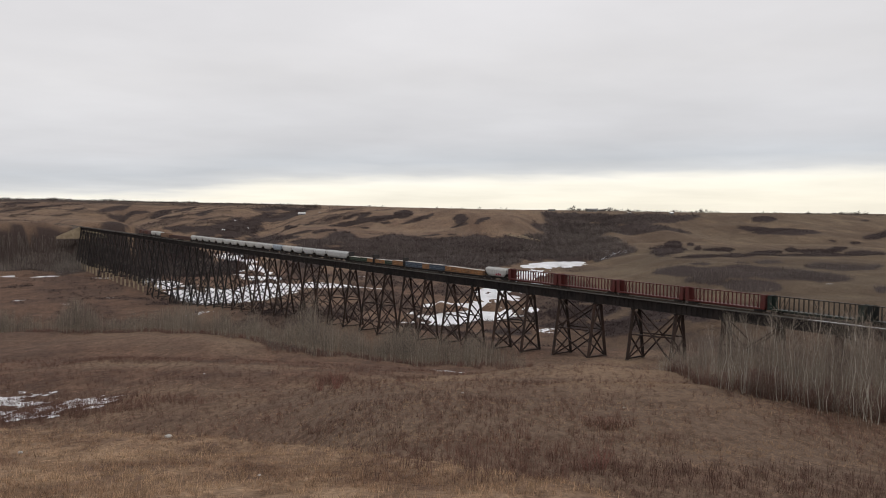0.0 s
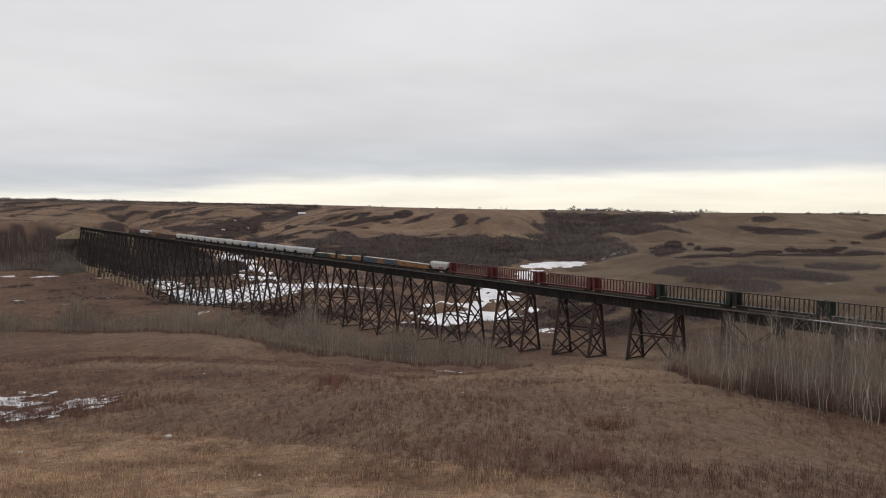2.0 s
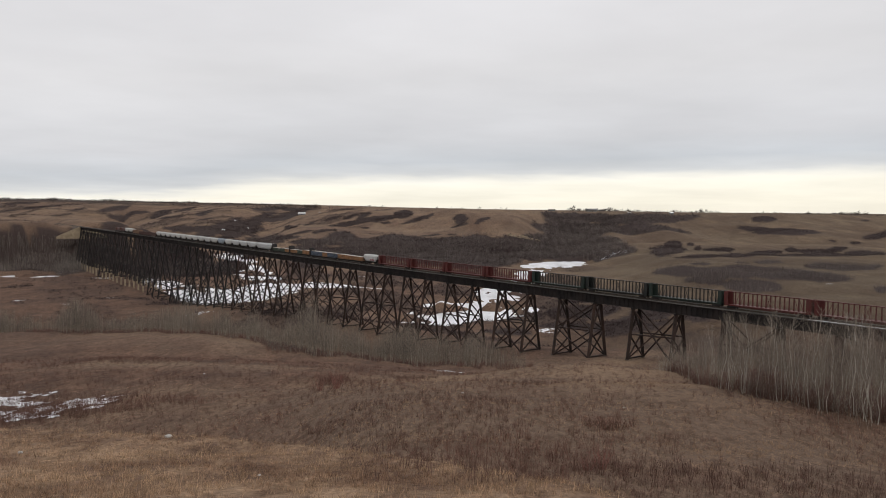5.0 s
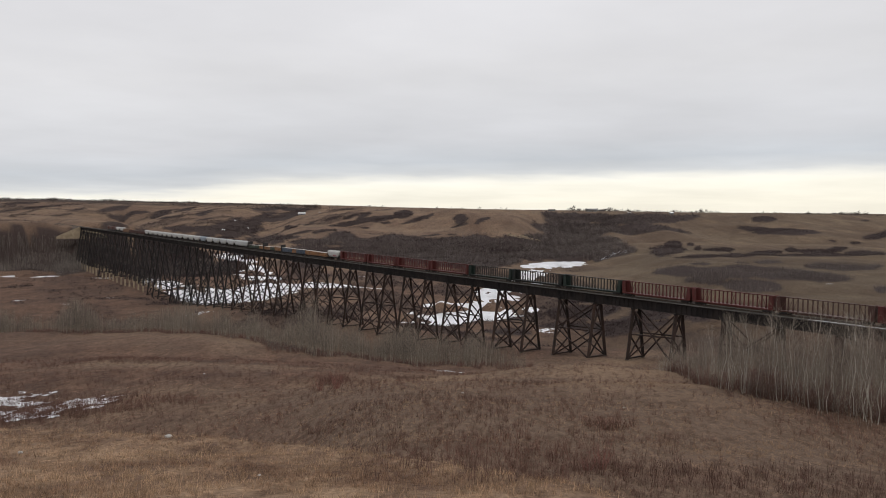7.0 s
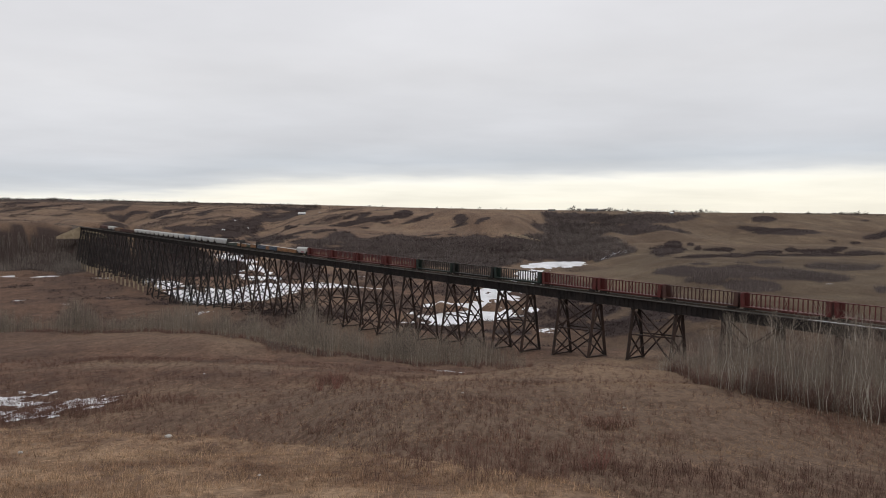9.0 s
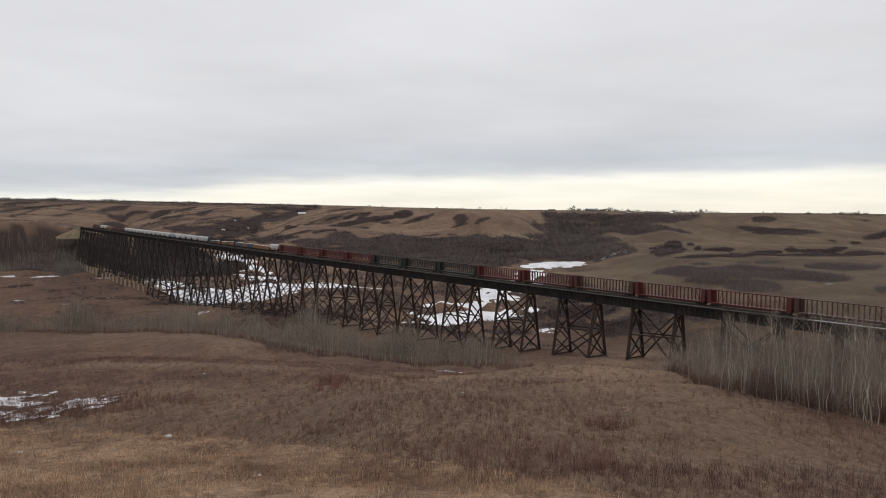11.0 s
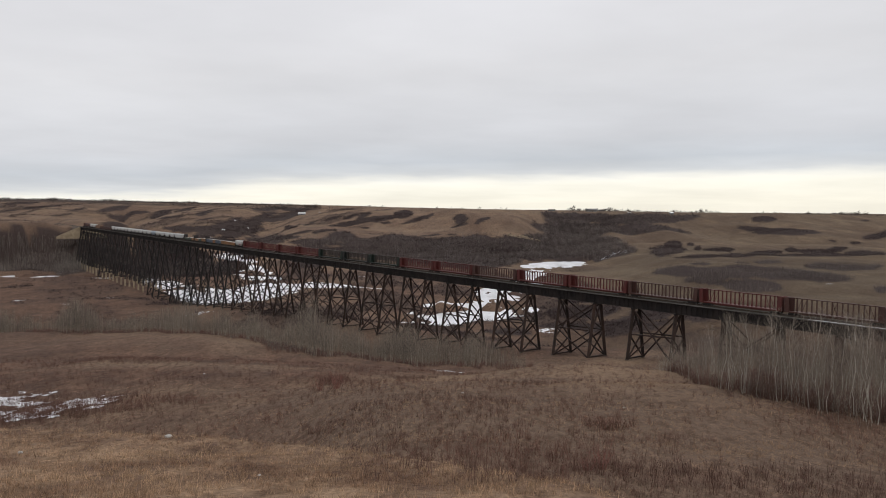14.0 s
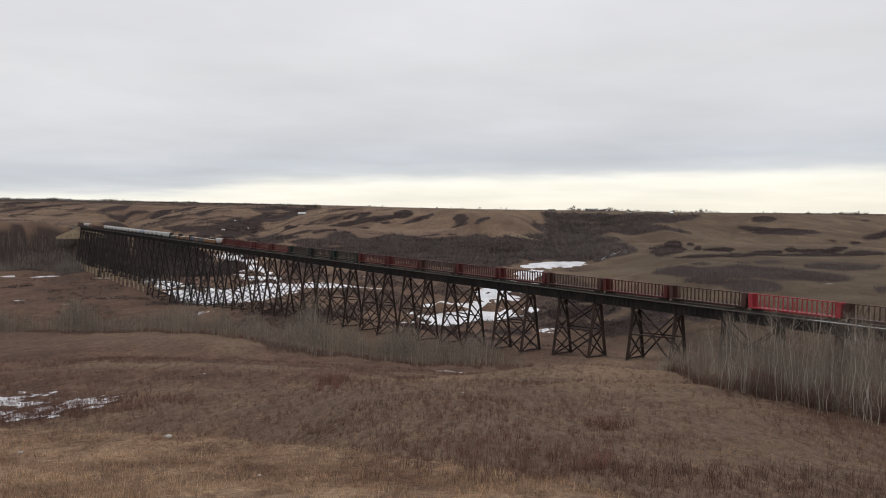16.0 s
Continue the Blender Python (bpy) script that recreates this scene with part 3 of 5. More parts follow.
def ground_material():
    """Dry grass: tan on the crests, brown in the hollows, bare earth by the water."""
    mat = bpy.data.materials.new("dry_grassland")
    mat.use_nodes = True
    nt = mat.node_tree
    n, ln = nt.nodes.new, nt.links.new
    bsdf = nt.nodes["Principled BSDF"]
    bsdf.inputs["Roughness"].default_value = 0.95
    bsdf.inputs["Specular IOR Level"].default_value = 0.1
    coord = n("ShaderNodeTexCoord")

    def tex(scale, detail, stretch=(1, 1, 1), rough=0.55):
        m = n("ShaderNodeMapping")
        m.inputs["Scale"].default_value = stretch
        ln(coord.outputs["Object"], m.inputs["Vector"])
        t = n("ShaderNodeTexNoise")
        t.inputs["Scale"].default_value, t.inputs["Detail"].default_value, t.inputs["Roughness"].default_value = scale, detail, rough
        ln(m.outputs[0], t.inputs["Vector"])
        return t.outputs[0]

    def remap(v, a, b, c=0.0, d=1.0):
        m = n("ShaderNodeMapRange")
        for key, val in (("From Min", a), ("From Max", b), ("To Min", c), ("To Max", d)):
            m.inputs[key].default_value = val
        ln(v, m.inputs["Value"])
        return m.outputs[0]

    def mix(f, a, b, kind="MIX"):
        m = n("ShaderNodeMix")
        m.data_type, m.blend_type = "RGBA", kind
        if isinstance(f, float):
            m.inputs["Factor"].default_value = f
        else:
            ln(f, m.inputs["Factor"])
        for key, v in (("A", a), ("B", b)):
            if isinstance(v, tuple):
                m.inputs[key].default_value = (*v, 1)
            else:
                ln(v, m.inputs[key])
        return m.outputs["Result"]

    attr = n("ShaderNodeAttribute")
    attr.attribute_name = "cover"
    split = n("ShaderNodeSeparateColor")
    ln(attr.outputs["Color"], split.inputs[0])
    litter, turf, pale = split.outputs
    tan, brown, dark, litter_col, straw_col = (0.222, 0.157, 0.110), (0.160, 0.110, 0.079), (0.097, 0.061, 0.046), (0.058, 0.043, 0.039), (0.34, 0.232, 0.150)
    col = mix(remap(tex(0.010, 6), 0.40, 0.62), tan, brown)
    col = mix(remap(tex(0.045, 7, (1, 0.4, 1), 0.65), 0.50, 0.66, 0.0, 0.42), col, dark)
    col = mix(remap(tex(0.022, 7, (1, 0.5, 1), 0.65), 0.50, 0.62, 0.0, 0.36), col, straw_col)
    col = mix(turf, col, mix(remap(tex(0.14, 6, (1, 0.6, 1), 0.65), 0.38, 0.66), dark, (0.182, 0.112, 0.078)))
    col = mix(pale, col, mix(remap(tex(0.5, 6, (1, 0.7, 1), 0.65), 0.40, 0.62), straw_col, (0.165, 0.103, 0.070)))
    patchy = mix(remap(tex(0.42, 7, (1, 0.5, 1), 0.75), 0.48, 0.60, 0.0, 0.8), col, (0.125, 0.076, 0.054))
    col = mix(pale, col, patchy)
    col = mix(attr.outputs["Alpha"], col, mix(1.0, col, (0.70, 0.76, 0.74), "MULTIPLY"))
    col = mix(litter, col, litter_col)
    flecks = remap(tex(1.6, 6, (1, 0.5, 1), 0.75), 0.52, 0.64, 0.0, 0.55)
    col = mix(flecks, col, mix(1.0, col, (1.75, 1.70, 1.62), "MULTIPLY"))
    col = mix(remap(tex(0.9, 6, (1, 0.45, 1), 0.7), 0.48, 0.62, 0.0, 0.7), col, mix(1.0, col, (0.48, 0.43, 0.40), "MULTIPLY"))
    col = mix(remap(tex(6.0, 4, (1, 1, 1), 0.75), 0.46, 0.62, 0.0, 0.7), col, mix(1.0, col, (0.42, 0.38, 0.36), "MULTIPLY"))
    ln(col, bsdf.inputs["Base Color"])
    b = n("ShaderNodeBump")
    b.inputs["Strength"].default_value, b.inputs["Distance"].default_value = 0.7, 0.3
    ln(tex(3.0, 5), b.inputs["Height"])
    ln(b.outputs[0], bsdf.inputs["Normal"])
    return mat


make_ground()


def make_ice():
    xs, ys = np.linspace(-760, 520, 60), np.linspace(430, 1460, 50)
    X, Y = np.meshgrid(xs, ys)
    V = np.stack([X, Y, 0.03 * noise2(X / 20, Y / 20, 9)], -1).reshape(-1, 3)
    n = len(xs)
    Q = np.array([(i * n + j, i * n + j + 1, (i + 1) * n + j + 1, (i + 1) * n + j) for i in range(len(ys) - 1) for j in range(n - 1)])
    thing("river_ice", "frozen river with white snow-covered ice", "river", kind="structure", data=mesh_from("river_ice", V, Q, ICE, True))


make_ice()


# ---- trestle bridge ----
FIRST, SPACING, LAST = -33.76, 15.1137, 903.4
GIRDER_TOP, GIRDER_BOTTOM = -0.55, -3.35
BENTS = [FIRST + SPACING * i for i in range(int((LAST - FIRST) / SPACING) + 1)]
TRUSS_GAP = 39  # the bent left out under the river truss


def make_bridge():
    bridge = thing("trestle_bridge", "long dark steel railway trestle on braced towers across the valley", "bridge")
    feet = {}
    for i, s in enumerate(BENTS):
        top = GIRDER_BOTTOM - 0.25
        g = min(float(ground(*line(s, k).xy)) for k in (-5, 0, 5)) - rail_height(s)
        river = 610 < s < 875
        pier = 6.5 if river else 0.3
        foot = g + pier
        if i == TRUSS_GAP or top - foot < 2.0:
            continue
        h = top - foot
        w0, w1 = 1.45, 1.45 + 0.155 * h
        steel = RUST if s < 430 else STEEL  # the near towers have rusted brown
        feet[i] = (s, top, foot, w0, w1)
        bent = part("bent", Shape().beam(line(s, -2.1, top + 0.12), line(s, 2.1, top + 0.12), 0.7, 0.55), STEEL, bridge)
        at = lambda k, f: line(s, k * (w0 + (w1 - w0) * f), top - h * f)
        for k in (-1, 1):
            part("leg", Shape().beam(at(k, 0), at(k, 1), 0.85, 0.8), steel, bent)
            p = at(k, 1)
            t = 0.45 if river else 0.45
            q = Shape().loft([[(p.x + dx * e, p.y + dy * e, z) for dx, dy in ((-1, -1), (1, -1), (1, 1), (-1, 1))] for e, z in ((t * 1.5, p.z - pier - 1.5), (t, p.z + 0.05))])
            part("pedestal", q, CONCRETE if river else FOOTING, bent, "pale weathered concrete pedestal" if river else "grey stained concrete footing")
        n = max(2, round(h / 7.2))
        cuts = [1 - (1 - j / n) ** 1.08 for j in range(n + 1)]
        for j in range(n):
            a, b = cuts[j], cuts[j + 1]
            part("cross_brace", Shape().beam(at(-1, a), at(1, b), 0.38).beam(at(1, a), at(-1, b), 0.38), steel, bent)
            if j and j % 2 == 0 or j == n - 1:
                f = b if j == n - 1 else a
                f = min(f, 0.985)
                part("strut", Shape().beam(at(-1, f), at(1, f), 0.42), steel, bent)
    # bracing between the two bents of each tower
    for i in range(0, len(BENTS) - 1):
        if (i % 2 == 0) != (BRACE_EVEN):
            continue
        if i not in feet or i + 1 not in feet:
            continue
        (s0, t0, f0, w0, v0), (s1, t1, f1, w1, v1) = feet[i], feet[i + 1]
        n = max(1, round((t0 - max(f0, f1)) / 11.0))
        steel = RUST if s0 < 430 else STEEL
        for k in (-1, 1):
            P = lambda j: line(s0, k * (w0 + (v0 - w0) * j / n), t0 + (f0 - t0) * j / n)
            Q = lambda j: line(s1, k * (w1 + (v1 - w1) * j / n), t1 + (f1 - t1) * j / n)
            for j in range(n):
                part("tower_brace", Shape().beam(P(j), Q(j + 1), 0.38).beam(Q(j), P(j + 1), 0.38), steel, bridge)
                m = j + 0.5 if n == 1 else j
                if m > 0:
                    part("tower_strut", Shape().beam(P(m), Q(m), 0.4), steel, bridge)
    # plate girders, span by span
    ends = BENTS + [LAST + 3]
    for i, (a, b) in enumerate(zip([FIRST - 9] + ends[:-1], ends)):
        a, b = a + 0.06, b - 0.06
        for k in (-1, 1):
            q = Shape()
            q.beam(line(a, k * 1.45, (GIRDER_TOP + GIRDER_BOTTOM) / 2), line(b, k * 1.45, (GIRDER_TOP + GIRDER_BOTTOM) / 2), 0.10, GIRDER_TOP - GIRDER_BOTTOM)
            for z in (GIRDER_TOP - 0.04, GIRDER_BOTTOM + 0.04):
                q.beam(line(a, k * 1.45, z), line(b, k * 1.45, z), 0.42, 0.09)
            m = max(2, int((b - a) / 1.6))
            for j in range(m + 1):
                s = a + 0.1 + (b - a - 0.2) * j / m
                q.beam(line(s, k * 1.62, GIRDER_TOP - 0.1), line(s, k * 1.62, GIRDER_BOTTOM + 0.1), 0.14)
            part("plate_girder", q, STEEL, bridge)
    # truss over the river channel
    s0, s1 = BENTS[TRUSS_GAP - 1], BENTS[TRUSS_GAP + 1]
    for k in (-1, 1):
        lo = GIRDER_BOTTOM - 7.0
        truss = part("deck_truss", Shape().beam(line(s0 + 0.4, k * 1.9, lo), line(s1 - 0.4, k * 1.9, lo), 0.5), STEEL, bridge)
        for j in range(6):
            a, b = s0 + (s1 - s0) * j / 6, s0 + (s1 - s0) * (j + 1) / 6
            part("diagonal", Shape().beam(line(a, k * 1.9, lo if j % 2 else GIRDER_BOTTOM), line(b, k * 1.9, GIRDER_BOTTOM if j % 2 else lo), 0.32), STEEL, truss)
            part("hanger", Shape().beam(line(b, k * 1.9, lo), line(b, k * 1.9, GIRDER_BOTTOM), 0.26), STEEL, truss)
    # ties, walkway and rails
    q = Shape()
    s = FIRST - 9
    while s < LAST + 3:
        q.beam(line(s, -1.55, -0.33), line(s, 1.55, -0.33), 0.24, 0.26)
        s += 0.52
    tagged(part("deck_timber", q, TIMBER, bridge, "dark timber ties"), kind="stuff")
    for k in (-1, 1):
        q = Shape()
        cut = list(np.arange(FIRST - 9, LAST + 3, 7.5)) + [LAST + 3]
        for a, b in zip(cut, cut[1:]):
            q.beam(line(a, k * 2.15, -0.28), line(b, k * 2.15, -0.28), 1.15, 0.09)
            q.beam(line(a, k * 2.74, -0.24), line(b, k * 2.74, -0.24), 0.09, 0.24)
        part("walkway", q, WALK, bridge, "grey plank walkway")
        q = Shape()
        for a, b in zip(cut, cut[1:]):
            q.beam(line(a, k * 0.75, -0.1), line(b, k * 0.75, -0.1), 0.08, 0.19)
        part("rail", q, RAIL, bridge)


BRACE_EVEN = False
make_bridge()


def make_abutment():
    ob = thing("abutment", "tan concrete bridge abutment with sloping wing wall", "abutment")
    s = LAST + 3
    q = Shape()
    q.loft([[line(a, -3.2, b) for a, b in ((s, -14), (s + 2.5, -14), (s + 2.5, -0.4), (s, -0.4))], [line(a, 3.2, b) for a, b in ((s, -14), (s + 2.5, -14), (s + 2.5, -0.4), (s, -0.4))]])
    part("breast_wall", q, CONCRETE, ob)
    for k in (-1, 1):
        w = lambda u: [line(s + u, k * a, b) for a, b in ((3.2, -13.5), (27, -13.5), (27, -11.3), (3.2, -0.5))]
        part("wing_wall", Shape().loft([w(0.3), w(1.3)]) if k < 0 else Shape().loft([w(1.3), w(0.3)]), CONCRETE, ob)
    return ob


make_abutment()


def make_track(name, a, b):
    ob = thing(name, "ballasted railway track on an earth bank", "track", kind="structure")
    q, r, t = Shape(), [Shape(), Shape()], Shape()
    cut = np.linspace(a, b, max(2, int(abs(b - a) / 12)))
    for u, v in zip(cut, cut[1:]):
        q.loft([[line(c, k, z) for k, z in ((-4.2, -3.2), (4.2, -3.2), (1.9, -0.32), (-1.9, -0.32))] for c in (v, u)])
        for k in (0, 1):
            r[k].beam(line(u, (-1, 1)[k] * 0.75, -0.1), line(v, (-1, 1)[k] * 0.75, -0.1), 0.08, 0.19)
    part("ballast_bed", q, BALLAST, ob)
    s = a
    while s < b:
        t.beam(line(s, -1.3, -0.27), line(s, 1.3, -0.27), 0.24, 0.2)
        s += 0.55
    tagged(part("tie_timber", t, TIMBER, ob), kind="stuff")
    for k in (0, 1):
        part("rail", r[k], RAIL, ob)


make_track("track_far", LAST + 5.7, 1190.0)
make_track("track_near", -340.0, FIRST - 9.2)


# ---- train: every car lies along its own x axis, rails at z = 0 ----
UNDER = material("car_underframe", (0.035, 0.030, 0.027), 0.8, 0.0, 0.3, 1.0, 8.0)
WHEEL = material("wheel_steel", (0.055, 0.045, 0.040), 0.6, 0.4, 0.2)
RED = paint("oxide_red_paint", (0.098, 0.022, 0.020))
BROWN = paint("brown_red_paint", (0.074, 0.034, 0.028))
BRIGHT = paint("bright_red_paint", (0.36, 0.042, 0.052), vary=0.1)
GREEN = paint("dark_green_paint", (0.014, 0.027, 0.022))
DARK = paint("black_green_paint", (0.013, 0.017, 0.016))
WHITE = paint("white_hopper_paint", (0.46, 0.46, 0.445), vary=0.08, dirt=(0.3, 0.28, 0.25))
PALE = paint("pale_grey_paint", (0.44, 0.45, 0.45), vary=0.1, dirt=(0.3, 0.28, 0.25))
BLUE_GREY = paint("grey_blue_paint", (0.30, 0.35, 0.40), vary=0.1)
LUMBER = material("wrapped_lumber_orange", (0.30, 0.145, 0.058), 0.7, 0.0, 0.25, 0.7, 6.0, second=(0.15, 0.085, 0.050), objects=0.15)
WRAP_BLUE = material("blue_lumber_wrap", (0.062, 0.082, 0.112), 0.5, 0.0, 0.2, 0.8, 5.0, objects=0.15)
WRAP_GREEN = material("green_lumber_wrap", (0.028, 0.045, 0.028), 0.5, 0.0, 0.2, 0.8, 5.0, objects=0.15)
WRAP_WHITE = material("white_wrap_top", (0.42, 0.38, 0.34), 0.6, 0.0, 0.15, 0.8, 5.0)
MARK = material("maroon_lettering", (0.30, 0.03, 0.06), 0.6)
GLASS = material("cab_glass", (0.02, 0.025, 0.03), 0.1)
LAMP = material("headlight_lens", (0.8, 0.78, 0.7), 0.2)
ORANGE = paint("signal_red_paint", (0.085, 0.032, 0.025), vary=0.1)
GRIME = paint("grimy_brown_paint", (0.034, 0.027, 0.022))
BLACK = paint("black_paint", (0.018, 0.018, 0.019), vary=0.15)


def bogie(car, x, axles=2, gap=1.75):
    """A truck: two side frames, a bolster and its wheels."""
    n = (axles - 1) * gap / 2
    q = Shape()
    for k in (-1, 1):
        q.loft([[(x + a, k * 1.05 + e, z) for a, z in ((-n - 0.35, 0.35), (-0.45, 0.25), (0.45, 0.25), (n + 0.35, 0.35), (n + 0.35, 0.62), (0.5, 0.82), (-0.5, 0.82), (-n - 0.35, 0.62))] for e in (0.09, -0.09)])
    q.box(x - 0.25, x + 0.25, -1.0, 1.0, 0.45, 0.85)
    frame_ob = part("truck", q, UNDER, car)
    for i in range(axles):
        a = x - n + i * gap
        w = Shape()
        for k in (-1, 1):
            w.tube((a, k * 0.68, 0.46), (a, k * 0.81, 0.46), 0.46, 14)
        w.tube((a, -0.7, 0.46), (a, 0.7, 0.46), 0.09, 6)
        part("wheelset", w, WHEEL, frame_ob)


def couplers(car, half):
    for k in (-1, 1):
        part("coupler", Shape().box(k * half - 0.45, k * half + 0.30 if k > 0 else k * half + 0.45, -0.14, 0.14, 0.72, 1.02), UNDER, car)


def centerbeam(mat, label, lattice=None, length=24.54):
    """Empty flat car with end bulkheads and a tall slotted beam down its middle."""
    car = thing("centerbeam_car", label, "freight car", "freight train")
    lattice = lattice or mat
    half = length / 2 - 0.45
    q = Shape()
    q.box(-half, half, -1.38, 1.38, 1.02, 1.14)
    for k in (-1, 1):
        q.box(-half, half, k * 1.40 - 0.06, k * 1.40 + 0.06, 0.88, 1.16)
    q.loft([[(x, e, z) for x, z in ((-half, 0.72), (-half + 3.2, 0.72), (-half + 4.6, 0.42), (half - 4.6, 0.42), (half - 3.2, 0.72), (half, 0.72), (half, 1.03), (-half, 1.03))] for e in (0.35, -0.35)])
    part("deck", q, mat, car)
    for k in (-1, 1):
        q = Shape()
        q.box(k * half - 0.09, k * half + 0.09, -1.45, 1.45, 1.1, 4.66, 0.03)
        end = part("bulkhead", q, mat, car)
        for y in (-1, 1):  # folded side wings of the bulkhead
            w = Shape().loft([[(k * (half - 0.1 - x), y * 1.40 + e, z) for x, z in (((0.0, 1.1), (1.15, 1.1), (0.85, 4.55), (0.0, 4.62)) if k < 0 else ((0.0, 1.1), (0.0, 4.62), (0.85, 4.55), (1.15, 1.1)))] for e in (0.045, -0.045)])
            part("bulkhead_wing", w, mat, end)
        part("end_panel", Shape().box(min(k * (half - 0.1), k * (half - 1.9)), max(k * (half - 0.1), k * (half - 1.9)), -0.14, 0.14, 1.14, 4.4, 0.03), mat, car)
    part("top_chord", Shape().box(-half + 0.1, half - 0.1, -0.30, 0.30, 4.38, 4.60, 0.04), lattice, car)
    inner = half - 1.9
    count = 16
    for i in range(count):
        x = -inner + 2 * inner * (i + 0.5) / count
        part("post", Shape().loft([[(x + a * w, b * 0.30 * f, z) for a, b in ((-1, -1), (1, -1), (1, 1), (-1, 1))] for z, w, f in ((1.14, 0.13, 1.0), (2.2, 0.10, 0.6), (4.4, 0.10, 0.6))]), lattice, car)
    step_x = 2 * inner / count
    for i in (0, 1, 7, 8, 14, 15):
        x = -inner + step_x * (i + 0.5)
        d = step_x if i < 8 else -step_x
        part("diagonal", Shape().beam((x, 0, 1.2), (x + d, 0, 4.4), 0.10), lattice, car)
    bogie(car, half - 1.9)
    bogie(car, -half + 1.9)
    couplers(car, half)
    return car


def hopper(mat, label, length, bays=2, height=4.45, mark=False):
    """Covered hopper with sloped ends, ribbed sides, roof walk and outlet bays."""
    car = thing("hopper_car", label, "freight car", "freight train")
    half = length / 2 - 0.42
    sec = lambda x, low: [(x, y, z) for y, z in ((-1.0, low), (1.0, low), (1.50, min(low + 0.75, height - 0.8)), (1.52, height - 0.75), (1.25, height - 0.28), (0.45, height - 0.04), (-0.45, height - 0.04), (-1.25, height - 0.28), (-1.52, height - 0.75), (-1.50, min(low + 0.75, height - 0.8)))]
    end = min(1.5, length * 0.105)
    q = Shape().loft([sec(-half + 0.3, height - 1.9), sec(-half + 1.5, 1.5), sec(half - 1.5, 1.5), sec(half - 0.3, height - 1.9)])
    part("body", q, mat, car)
    n = max(6, int(length / 1.25))
    rib = Shape().box(-0.05, 0.05, -0.05, 0.05, 1.95, height - 0.8).mesh("rib", mat)
    for i in range(1, n):
        x = -half + 2 * half * i / n
        if abs(x) < half - end:
            for k in (-1, 1):
                part("rib", rib, mat, car).location = (x, k * 1.55, 0)
    for k in (-1, 1):  # dark plates over both sloped ends, with the shade under them painted in
        edge = [(k * (half - 0.24), height - 1.92), (k * (half - 1.44), 1.48), (k * (half - 1.47), 1.48), (k * (half - 0.29), height - 1.92)]
        part("slope_sheet", Shape().loft([[(a, y, z) for a, z in edge] for y in ((-1.47, 1.47) if k > 0 else (1.47, -1.47))]), UNDER, car, "slope sheet with its shade painted in dark")
    q = Shape().box(-half + 0.2, half - 0.2, -0.35, 0.35, height, height + 0.06)
    for i in range(bays * 2):
        x = -half + 2 * half * (i + 0.5) / (bays * 2)
        q.tube((x, 0.55, height - 0.08), (x, 0.55, height + 0.10), 0.32, 8)
    part("roof_walk", q, mat, car)
    for i in range(bays):
        x = (i - (bays - 1) / 2) * (2 * half - 2 * end) / bays
        w = (half - end) / bays * 0.9
        # dark underframe colour paints in the shade of the inset bay
        part("outlet_bay", Shape().loft([[(x + a * w * f, b * 1.05 * g, z) for a, b in ((-1, -1), (1, -1), (1, 1), (-1, 1))] for z, f, g in ((0.35, 0.28, 0.35), (1.85, 0.9, 0.9))]), UNDER, car, "outlet bay with its shade painted in dark")
    q = Shape()
    for k in (-1, 1):
        q.box(k * half - 0.12, k * half + 0.12, -1.4, 1.4, 0.95, 1.25)
        q.box(min(k * half, k * (half - end)), max(k * half, k * (half - end)), -1.0, 1.0, 1.0, 1.12)
        for y in (-1.3, 1.3):
            q.beam((k * (half - 0.05), y, 1.1), (k * (half - 0.2), y, height - 0.6), 0.10)
            q.beam((k * (half - 0.1), y, 1.15), (k * (half - end), y, 2.4), 0.10)
    q.box(-half, half, -0.3, 0.3, 0.75, 1.1)
    part("end_frame", q, UNDER, car)
    if mark:
        for a, b, z0, z1 in ((-2.9, -2.0, 1.9, 2.6), (-1.8, -1.0, 1.85, 2.65), (-0.8, 0.0, 1.9, 2.5)):
            part("lettering_bar", Shape().box(a, b, 1.525, 1.545, z0, z1).box(a, b, -1.545, -1.525, z0, z1), MARK, car, "maroon marking")
    bogie(car, half - 1.25)
    bogie(car, -half + 1.25)
    couplers(car, half)
    return car


